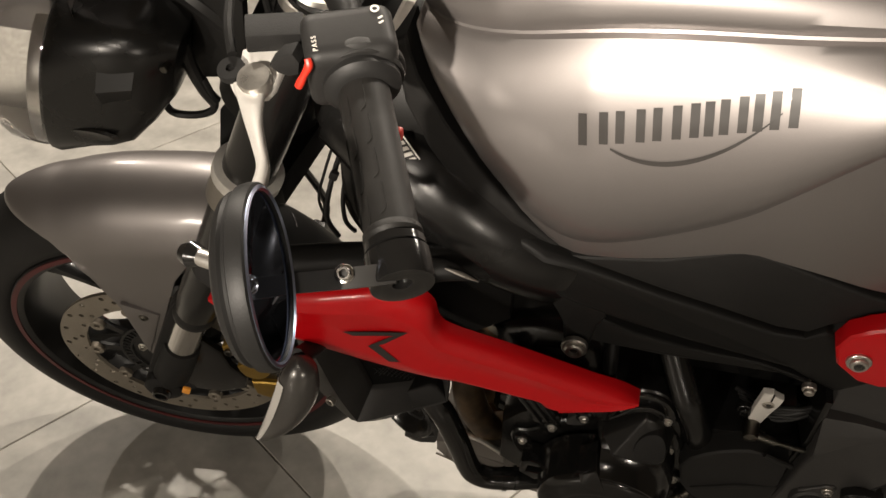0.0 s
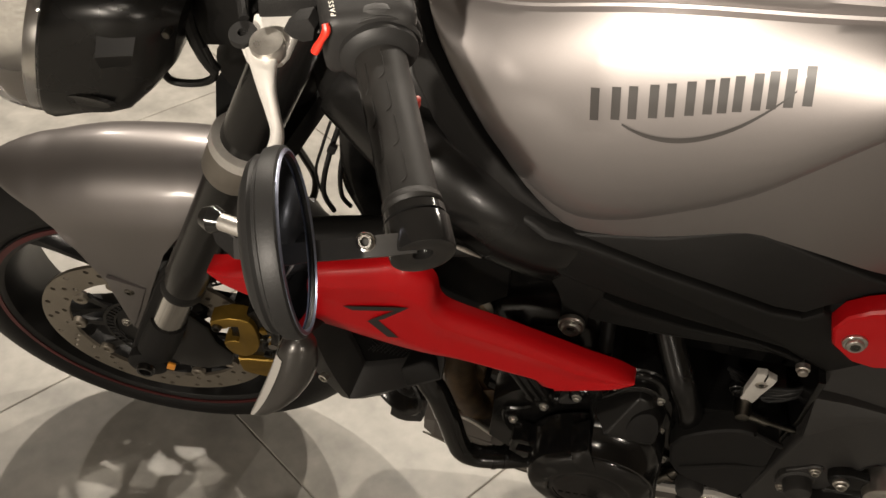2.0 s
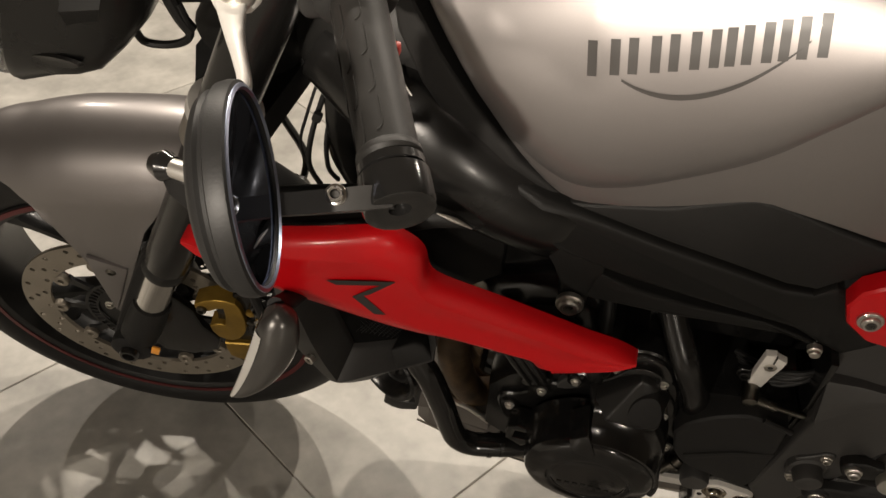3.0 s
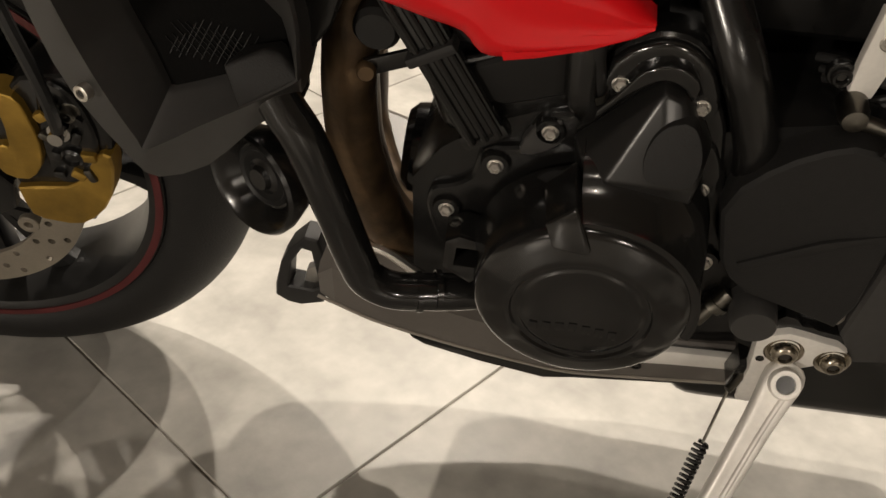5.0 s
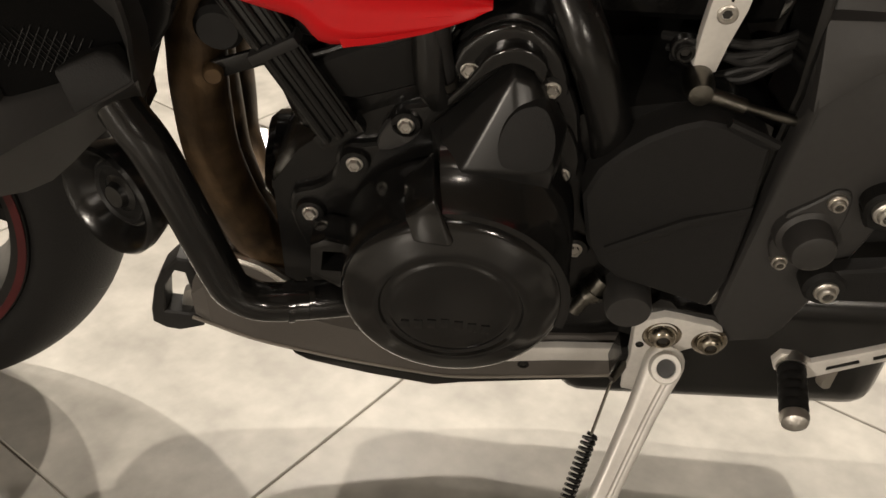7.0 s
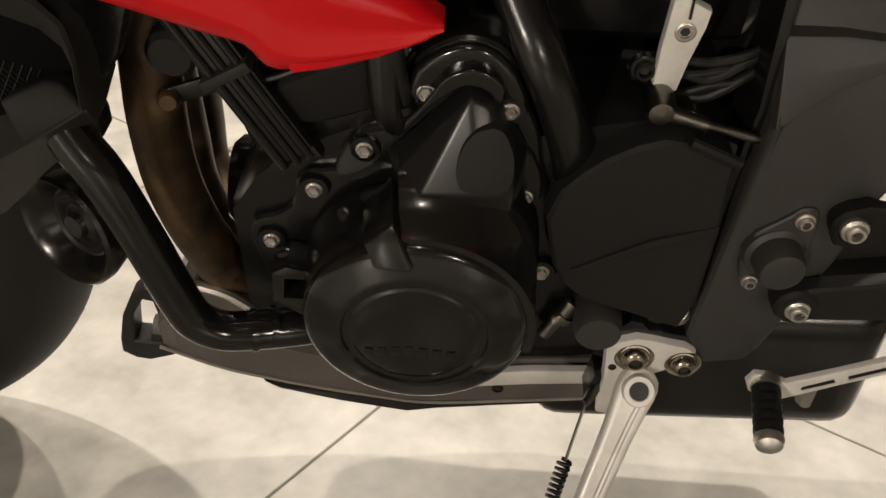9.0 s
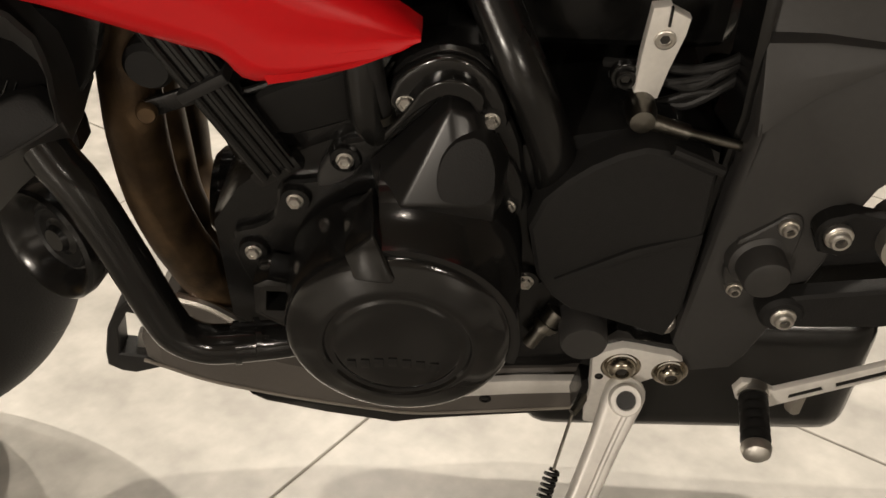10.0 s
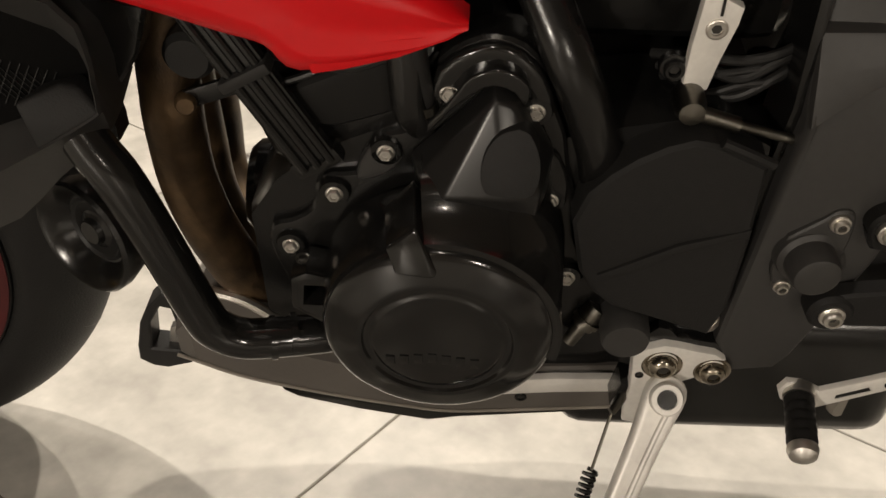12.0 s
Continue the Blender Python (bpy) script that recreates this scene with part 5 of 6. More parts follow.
    part("swingarm", box((0.55, 0.035, 0.07), pose(1.09, -0.10, 0.36, 0, 6, 0), 0.012, seg=3), MATT, bike, "black swingarm")
    part("swingarm", box((0.55, 0.035, 0.07), pose(1.09, 0.10, 0.36, 0, 6, 0), 0.012, seg=3), MATT, bike)
    # rear wheel
    spin = pose(1.395, 0, 0.31, 90, 0, 0)
    rim = part("rear_wheel", lathe([(0.184, -0.06), (0.222, -0.074), (0.224, -0.07), (0.20, -0.03), (0.2, 0.03), (0.224, 0.07), (0.222, 0.074), (0.184, 0.06), (0.184, -0.06)], spin, 64), RIM, bike, "black rear wheel")
    bm = bmesh.new()
    for k in range(5):
        box((0.03, 0.03, 0.19), Matrix.Translation((1.395, 0, 0.31)) @ Matrix.Rotation(k * math.tau / 5, 4, "Y") @ Matrix.Translation((0, 0, 0.1)), 0.006, bm)
    part("spoke", bm, RIM, rim)
    part("tyre", lathe([(0.222, -0.07), (0.24, -0.086), (0.265, -0.09), (0.29, -0.075), (0.308, -0.04), (0.312, 0), (0.308, 0.04), (0.29, 0.075), (0.265, 0.09), (0.24, 0.086), (0.222, 0.07), (0.222, -0.07)], spin, 80), TYRE, rim, "black rear tyre")
    # side stand
    out = (0, -1, 0)
    br = prism([(0.725, 0.318), (0.733, 0.326), (0.745, 0.331), (0.757, 0.329), (0.769, 0.326), (0.780, 0.324), (0.788, 0.318), (0.7905, 0.308), (0.784, 0.298), (0.770, 0.2985), (0.763, 0.294), (0.7655, 0.282), (0.7655, 0.266), (0.760, 0.254), (0.748, 0.250), (0.736, 0.244), (0.727, 0.246), (0.7255, 0.262), (0.7275, 0.285), (0.7265, 0.302)], -0.1455, -0.134, 0.0025, 2)
    bracket = part("stand_bracket", br, CASTALU, bike, "bright side stand bracket")
    part("bracket_back", prism([(0.727, 0.316), (0.733, 0.334), (0.740, 0.342), (0.748, 0.340), (0.754, 0.333), (0.769, 0.3305), (0.781, 0.3285), (0.790, 0.322), (0.793, 0.308), (0.786, 0.294), (0.74, 0.300)], -0.139, -0.118, 0.003, 2), CASE, bracket, "dark rear flange")
    part("stand_stop", prism([(0.717, 0.258), (0.7215, 0.285), (0.730, 0.282), (0.733, 0.246), (0.722, 0.247)], -0.1425, -0.122, 0.003, 2), CASE, bracket, "dark stop block")
    for x, z, r in ((0.746, 0.3115, 0.0102), (0.7805, 0.3072, 0.0092)):
        m = axes((x, -0.1445, z), (0.0, -1, 0.06))
        part("bolt", lathe([(r * 0.4, -0.003), (r * 1.38, -0.003), (r * 1.40, 0.0008), (r * 1.28, 0.0020), (r * 1.05, 0.0012), (r, 0.0022), (r * 0.96, 0.0042), (r * 0.84, 0.0064), (r * 0.66, 0.0078), (r * 0.48, 0.0083), (r * 0.44, 0.0030), (r * 0.05, 0.0028)], m, 28), ZINC, bracket, "domed steel cap screw", angle=40)
        # dark disc that paints the shade inside the socket
        part("hex_socket", lathe([(r * 0.43, 0.0060), (r * 0.02, 0.0061)], m, 6), SOCKET, bracket)
    bolt((0.732, -0.1455, 0.300), out, bracket, 0.003, 0.001, False, True, CASE)
    part("bracket_bolt", lathe([(0.001, 0.02), (0.005, 0.02), (0.006, 0.012), (0.009, 0.010), (0.009, 0.0)], axes((0.772, -0.13, 0.342), (-0.3, -0.4, 0.9)), 12), STEEL, bracket)
    part("spring_hook", tube([(0.727, -0.140, 0.274), (0.721, -0.148, 0.268), (0.7165, -0.153, 0.266)], 0.0032, 10), DARKSTEEL, bracket, "dark spring hook")
    part("stand_switch", lathe([(0.001, 0.016), (0.0145, 0.016), (0.016, 0.013), (0.0165, 0.0), (0.0165, -0.02)], axes((0.7155, -0.1415, 0.346), out), 32), PLATE, bike, "round black stand switch")
    # the leg runs down and out to the floor
    foot = bike.matrix_basis.inverted() @ Vector((0.650, -0.345, 0.012))
    top = Vector((0.7495, -0.1560, 0.2905))
    d = (foot - top).normalized()
    leg = bmesh.new()
    rows = []
    side = Vector((1, 0, 0)) - d * d.x
    side.normalize()
    nrm = d.cross(side)
    for t, w, h in ((-0.052, 0.004, 0.006), (-0.047, 0.0085, 0.007), (-0.034, 0.0122, 0.0075), (-0.014, 0.0142, 0.0075), (0.01, 0.0142, 0.0075), (0.05, 0.0128, 0.0075), (0.12, 0.0112, 0.0075), (0.3, 0.0098, 0.0075), (0.5, 0.0095, 0.007), (1.0, 0.0095, 0.007)):
        c = top.lerp(foot, t)
        rows.append([c + side * w * math.copysign(abs(math.cos(j * math.tau / 24)) ** 0.45, math.cos(j * math.tau / 24)) + nrm * h * math.copysign(abs(math.sin(j * math.tau / 24)) ** 0.45, math.sin(j * math.tau / 24)) for j in range(24)])
    skin(leg, rows)
    stand = part("side_stand", leg, CASTALU, bike, "cast metal side stand, folded out", angle=40)
    part("stand_rib", tube([top.lerp(foot, 0.03) + nrm * 0.0075 + side * 0.0045, top.lerp(foot, 0.2) + nrm * 0.0075 + side * 0.0027, top.lerp(foot, 0.8) + nrm * 0.007 + side * 0.00225], 0.0022, 8), CASTALU, stand)
    part("pivot_sleeve", lathe([(0.0062, 0.002), (0.0072, 0.004), (0.0105, 0.004), (0.0118, 0.002), (0.0118, -0.006)], axes(top + nrm * 0.0085, nrm), 28), CASTALU, stand)
    part("stand_pivot", lathe([(0.001, 0.0005), (0.0035, 0.0012), (0.0062, 0.0028), (0.0075, 0.003)], axes(top + nrm * 0.0085, nrm), 12), CASE, stand)
    part("foot_pad", box((0.05, 0.03, 0.008), Matrix.Translation(foot) @ pose(0, 0, 0, -11.37), 0.003), CASE, stand)
    a, b = Vector((0.7164, -0.154, 0.2655)), top.lerp(foot, 0.72) - side * 0.016
    part("spring_link", tube([a, a.lerp(b, 0.23)], 0.0012, 8, 1, smooth=False), DARKSTEEL, stand, "thin steel spring link")
    sp = a.lerp(b, 0.23)
    u = (b - sp).normalized()
    p = u.orthogonal().normalized()
    q = u.cross(p)
    coil = [sp + (b - sp) * (k / 240) + 0.0046 * (math.cos(k * 0.9) * p + math.sin(k * 0.9) * q) for k in range(241)]
    part("stand_spring", tube(coil, 0.0015, 6, 1, smooth=False), CASE, stand, "black coil spring")
    # gear lever and its peg
    lev = prism([(0.818, 0.318), (0.822, 0.327), (0.832, 0.326), (0.845, 0.319), (0.875, 0.333), (0.907, 0.349), (1.0, 0.392), (1.0, 0.376), (0.911, 0.336), (0.875, 0.316), (0.847, 0.301), (0.832, 0.305), (0.822, 0.308)], -0.168, -0.1635, 0.0025, 2,
                holes=[[(0.857, 0.3115), (0.857, 0.3150), (0.875, 0.3245), (0.877, 0.3215)], [(0.885, 0.3255), (0.884, 0.3290), (0.93, 0.3525), (0.932, 0.3495)]])
    gl = part("gear_lever", lev, CASTALU, bike, "bright slotted gear lever")
    for sl in ([(0.857, 0.3115), (0.857, 0.3150), (0.875, 0.3245), (0.877, 0.3215)], [(0.885, 0.3255), (0.884, 0.3290), (0.93, 0.3525), (0.932, 0.3495)]):
        part("lever_slot", prism(sl, -0.1672, -0.164, 0), CASE, gl, "dark slot")
    m = axes((0.8310, -0.1725, 0.3165), (-0.15, -1, -0.01)) @ Matrix.Diagonal((0.86, 0.86, 1, 1))
    prof = [(0.004, -0.008), (0.0118, -0.008), (0.0122, -0.004), (0.0118, 0.0)]
    part("peg_ferrule", lathe(prof, m, 24), ALU, gl)
    prof = [(0.0098, 0.0)]
    for k in range(5):
        h = 0.001 + 0.0075 * k
        prof += [(0.0112, h), (0.0114, h + 0.004), (0.0104, h + 0.0058), (0.0104, h + 0.0068)]
    prof += [(0.0112, 0.0395)]
    part("toe_rubber", lathe(prof, m, 24), RUBBER, gl, "ribbed black toe rubber")
    part("peg_end", lathe([(0.0112, 0.039), (0.0116, 0.041), (0.010, 0.0455), (0.006, 0.048), (0.001, 0.049)], m, 24), ALU, gl, "bright peg end")


underside()


# ---- handlebar, lever, mirror ----
BAR = Vector((0.411, -0.896, -0.164)).normalized()
BAR0 = Vector((0.374, -0.208, 0.977))


def on_bar(s, dx=0.0, dz=0.0):
    p = BAR0 + BAR * s
    return Vector((p.x + dx, p.y, p.z + dz))


def handlebar():
    centre = Vector((0.292, 0.0, 0.985))
    other = Vector((0.33, 0.30, 0.985))
    bar = part("handlebar", tube([on_bar(0.10), on_bar(0.0), on_bar(-0.06), centre + Vector((0.0, -0.06, 0.004)), centre + Vector((0, 0.04, 0.004)), other + Vector((-0.03, -0.12, 0)), other], 0.0112, 16), FRAME, bike, "black handlebar")
    part("bar_clamp", box((0.05, 0.07, 0.05), pose(0.29, 0, 0.985), 0.008), FRAME, bar)
    m = axes(on_bar(0.0), BAR)
    prof = [(0.0165, 0.0)]
    prof += [(0.0168, 0.006), (0.0166, 0.03), (0.0166, 0.112), (0.0178, 0.1135), (0.0182, 0.117), (0.0168, 0.1195), (0.011, 0.12)]
    grip = part("grip", lathe(prof, m, 36), GRIP, bar, "worn black rubber grip")
    # moulded ribs: two long ridges with short hooks
    for a0 in (95, 135, 175, 215):
        for k in range(4):
            h0 = 0.012 + 0.025 * k + (0.006 if a0 % 80 > 20 else 0)
            pts = []
            for a, h in ((a0, h0), (a0, h0 + 0.014), (a0 + 4, h0 + 0.019), (a0 + 14, h0 + 0.021)):
                pts.append(m @ Vector((0.0167 * math.cos(radians(a)), 0.0167 * math.sin(radians(a)), h)))
            part("grip_rib", tube(pts, 0.00055, 5, 3), GRIP, grip)
    part("grip_flange", lathe([(0.012, -0.007), (0.022, -0.006), (0.0255, -0.002), (0.0255, 0.003), (0.022, 0.007), (0.0165, 0.009)], m, 36), RUBBER, grip, "rounded grip flange")
    # bar end with the mirror clamp
    part("bar_end", lathe([(0.0155, 0.119), (0.0185, 0.121), (0.0185, 0.126), (0.0172, 0.1265), (0.0172, 0.128), (0.0195, 0.1285), (0.0195, 0.146), (0.0187, 0.1485), (0.0175, 0.149), (0.006, 0.1475), (0.0055, 0.144), (0.001, 0.144)], m, 40), ENGINE, bar, "gloss black bar end")
    # switch gear
    sm = axes(on_bar(-0.026), BAR, (0, 0, 1))
    hous = box((0.060, 0.052, 0.042), sm @ pose(-0.004, 0.003, 0.004), 0.011, seg=4)
    sw = part("switch_gear", hous, PLASTIC, bar, "black plastic switch housing")
    part("housing_collar", lathe([(0.022, 0.010), (0.0285, 0.011), (0.030, 0.014), (0.030, 0.018), (0.027, 0.021), (0.022, 0.022)], sm, 36), PLASTIC, sw)
    part("housing_seam", lathe([(0.028, 0.0215), (0.0285, 0.0225), (0.028, 0.0235), (0.022, 0.024)], sm, 36), PLASTIC, sw)
    cu = bpy.data.curves.new("print", "FONT")
    cu.body, cu.size, cu.extrude = "PASS", 0.0046, 0.0002
    cu.space_character = 1.4
    holder = bpy.data.objects.new("print", cu)
    flat = bpy.data.meshes.new_from_object(holder)
    bm = bmesh.new()
    bm.from_mesh(flat)
    bpy.data.objects.remove(holder)
    bpy.data.curves.remove(cu)
    bpy.data.meshes.remove(flat)
    bm.transform(sm @ Matrix(((0, -1, 0, -0.0250), (0, 0, 1, 0.0294), (-1, 0, 0, 0.0195), (0, 0, 0, 1))))
    part("switch_print", bm, WHITE, sw, "white printed word")
    part("printed_ring", lathe([(0.0018, 0.0005), (0.003, 0.0005), (0.003, 0), (0.0018, 0), (0.0018, 0.0005)], sm @ pose(0.015, 0.0293, -0.009, -90), 14), WHITE, sw)
    for k in range(2):
        part("printed_tick", box((0.004, 0.0012, 0.0006), sm @ pose(0.017, 0.0294, -0.001 + 0.004 * k, 90, 0, 30), 0), WHITE, sw)
    # red flash button
    part("flash_button", tube([(0.345, -0.222, 1.004, 0.0022), (0.346, -0.224, 1.000, 0.0028), (0.343, -0.226, 0.994, 0.0023), (0.3405, -0.227, 0.989, 0.0029), (0.3385, -0.228, 0.985, 0.0026)], n=10), REDPLASTIC, sw, "red plastic flash button")
    part("kill_button", box((0.006, 0.006, 0.008), pose(0.405, -0.236, 0.966), 0.002), REDPLASTIC, sw)
    # clutch perch and lever
    up = Vector((-0.05, -0.25, 0.97)).normalized()
    pv = Vector((0.300, -0.211, 0.970))
    bm = bmesh.new()
    vs = []
    for x, y in ((0.282, -0.185), (0.323, -0.173), (0.333, -0.185), (0.314, -0.1925), (0.3125, -0.21), (0.309, -0.217), (0.296, -0.2215), (0.2855, -0.2175), (0.2795, -0.209), (0.2835, -0.1975)):
        vs.append(bm.verts.new((x, y, pv.z - 0.005 + (0.05 * (x - pv.x) + 0.25 * (y - pv.y)) / 0.97)))
    f = bm.faces.new(vs)
    got = bmesh.ops.extrude_face_region(bm, geom=[f])
    bmesh.ops.translate(bm, verts=[v for v in got["geom"] if isinstance(v, bmesh.types.BMVert)], vec=-0.009 * up)
    bmesh.ops.recalc_face_normals(bm, faces=bm.faces)
    perch = part("lever_perch", rounded(bm, 0.0014, 2), CASTALU, bar, "polished lever perch")
    part("perch_block", box((0.040, 0.025, 0.014), pose(0.3023, -0.1725, 0.979, 0, 4, 22), 0.002), MATT, perch, "black clamp block")
    part("switch_bracket", prism([(0.311, 0.981), (0.319, 0.990), (0.329, 0.994), (0.333, 0.987), (0.331, 0.977), (0.3235, 0.974), (0.3165, 0.976)], -0.209, -0.196, 0.002), MATT, perch, "black bracket of the clutch switch")
    part("pivot_cap", lathe([(0.0108, -0.010), (0.0119, -0.006), (0.0119, 0.001), (0.0110, 0.003), (0.001, 0.0034)], axes(pv, up), 36), BRIGHT, perch, "polished round pivot cap")
    part("adjuster_washer", lathe([(0.003, -0.001), (0.0032, 0.002), (0.0093, 0.002), (0.0098, 0.0), (0.0098, -0.003), (0.003, -0.003)], axes((0.281, -0.2045, 0.969), up), 28), RUBBER, perch, "black ring on the adjuster")
    lv = bmesh.new()
    rows = []
    ctl = spline([(0.296, -0.210, 0.9645, 0.0122, 0.0045), (0.3005, -0.222, 0.962, 0.0090, 0.0042), (0.3085, -0.240, 0.959, 0.0060, 0.0045), (0.3185, -0.258, 0.957, 0.0045, 0.005), (0.3270, -0.275, 0.955, 0.0040, 0.0052),
                  (0.330, -0.298, 0.951, 0.0046, 0.006), (0.340, -0.330, 0.945, 0.0048, 0.006), (0.350, -0.350, 0.942, 0.0060, 0.0062)], 5)
    for i, q in enumerate(ctl):
        a, b = Vector(ctl[max(0, i - 1)][:3]), Vector(ctl[min(len(ctl) - 1, i + 1)][:3])
        dd = (b - a).normalized()
        w = dd.cross(up).normalized()
        u = w.cross(dd)
        c = Vector(q[:3])
        rows.append([c + w * q[3] * math.copysign(abs(math.cos(t)) ** 0.6, math.cos(t)) + u * q[4] * math.copysign(abs(math.sin(t)) ** 0.7, math.sin(t))
                     for t in [k * math.tau / 16 for k in range(16)]])
    skin(lv, rows)
    part("clutch_lever", lv, POLISHED, perch, "bright cast clutch lever", angle=50)
    part("clutch_cable", tube([(0.279, -0.195, 0.974), (0.268, -0.17, 0.982), (0.255, -0.12, 0.985), (0.24, -0.06, 0.95), (0.24, -0.05, 0.88)], 0.0035, 8), RUBBER, bar)
    # round bar-end mirror
    n = Vector((0.95, 0.278, 0.117)).normalized()
    c = Vector((0.3805, -0.3900, 1.009))
    mm = axes(c, n)
    shell = part("bar_end_mirror", lathe([(0.0437, 0.0), (0.0447, 0.003), (0.0465, 0.0035), (0.0485, 0.002), (0.049, -0.002), (0.0482, -0.007), (0.045, -0.0085), (0.0445, -0.0105), (0.0455, -0.0125), (0.0435, -0.016), (0.037, -0.0195), (0.027, -0.0215), (0.012, -0.0225), (0.001, -0.0225)], mm @ Matrix.Diagonal((0.975, 0.975, 0.88, 1)), 64),
                 RUBBER, bar, "round black bar-end mirror")
    part("mirror_glass", lathe([(0.044, 0.0006), (0.044, 0.0012), (0.03, 0.0016), (0.001, 0.0018)], mm @ Matrix.Diagonal((0.975, 0.975, 0.88, 1)), 64), MIRROR, shell, "bluish mirror glass")
    # a pale bluish metal ring puts in the reflection along the glass edge
    part("mirror_rim_light", lathe([(0.0440, 0.0030), (0.0452, 0.0042), (0.0468, 0.0036), (0.0474, 0.0024), (0.0462, 0.0020), (0.0440, 0.0030)], mm @ Matrix.Diagonal((0.975, 0.975, 0.88, 1)), 64), RIMLIGHT, shell, "bluish ring for the light along the glass edge")
    part("mirror_stem", tube([(0.362, -0.386, 1.004), (0.337, -0.380, 1.001)], 0.0046, 16, 1, smooth=False), ALU, shell, "chrome ball stem")
    part("stem_knuckle", lathe([(0.001, 0.007), (0.005, 0.006), (0.0075, 0.0), (0.005, -0.006), (0.001, -0.007)], axes((0.334, -0.379, 1.0), (-1, 0.2, -0.2)), 18), ENGINE, shell)
    arm = bmesh.new()
    rows = []
    for x, y, z, w, h in ((0.430, -0.336, 0.957, 0.010, 0.006), (0.418, -0.345, 0.962, 0.010, 0.006), (0.404, -0.351, 0.963, 0.0098, 0.005), (0.385, -0.357, 0.962, 0.0095, 0.004), (0.355, -0.366, 0.961, 0.0095, 0.004), (0.338, -0.372, 0.968, 0.0095, 0.004), (0.333, -0.377, 0.985, 0.0085, 0.004), (0.333, -0.379, 1.0, 0.007, 0.004)):
        wd = Vector((0.25, -0.80, -0.54)).normalized() * w * 0.6
        hd = Vector((-0.1, 0.56, -0.82)).normalized() * h
        p = Vector((x, y, z))
        rows.append([p + wd + hd, p - wd + hd, p - wd - hd, p + wd - hd])
    skin(arm, rows)
    part("mirror_arm", rounded(arm, 0.001, 1, angle=60), PLATE, shell, "flat black mirror arm")
    bolt((0.405, -0.351, 0.968), (0.1, -0.56, 0.82), shell, 0.0042, 0.005, True, True, CHROME, "clamp_bolt", "bright hexagon socket bolt")
    # far side grip, mostly out of sight
    part("grip", tube([other, other + Vector((0.055, 0.12, -0.01))], 0.0165, 20, 1, smooth=False), GRIP, bar)
    # instruments above the yoke
    part("instrument_panel", box((0.09, 0.15, 0.05), pose(0.205, -0.01, 1.0, 0, -28, 0), 0.015, seg=3), PLASTIC, bike, "black instrument panel")
    for s in (-1, 1):
        part("fork_cap", lathe([(0.001, 0.012), (0.006, 0.012), (0.008, 0.004), (0.018, 0.004), (0.022, 0.0), (0.0265, -0.004), (0.0265, -0.012)], axes(WL(0.0034 + 0.434 * 0.655, s * 0.093, 0.66), (0.38, 0, 0.92)), 30), ALU, bike, "bright fork cap")
    part("bright_strip", tube([(0.390, -0.116, 0.995, 0.005), (0.383, -0.119, 0.980, 0.0055), (0.374, -0.12, 0.962, 0.0045), (0.366, -0.12, 0.946, 0.002)], n=8, flat=0.5), CASTALU, bike, "bright metal strip beside the tank")


handlebar()


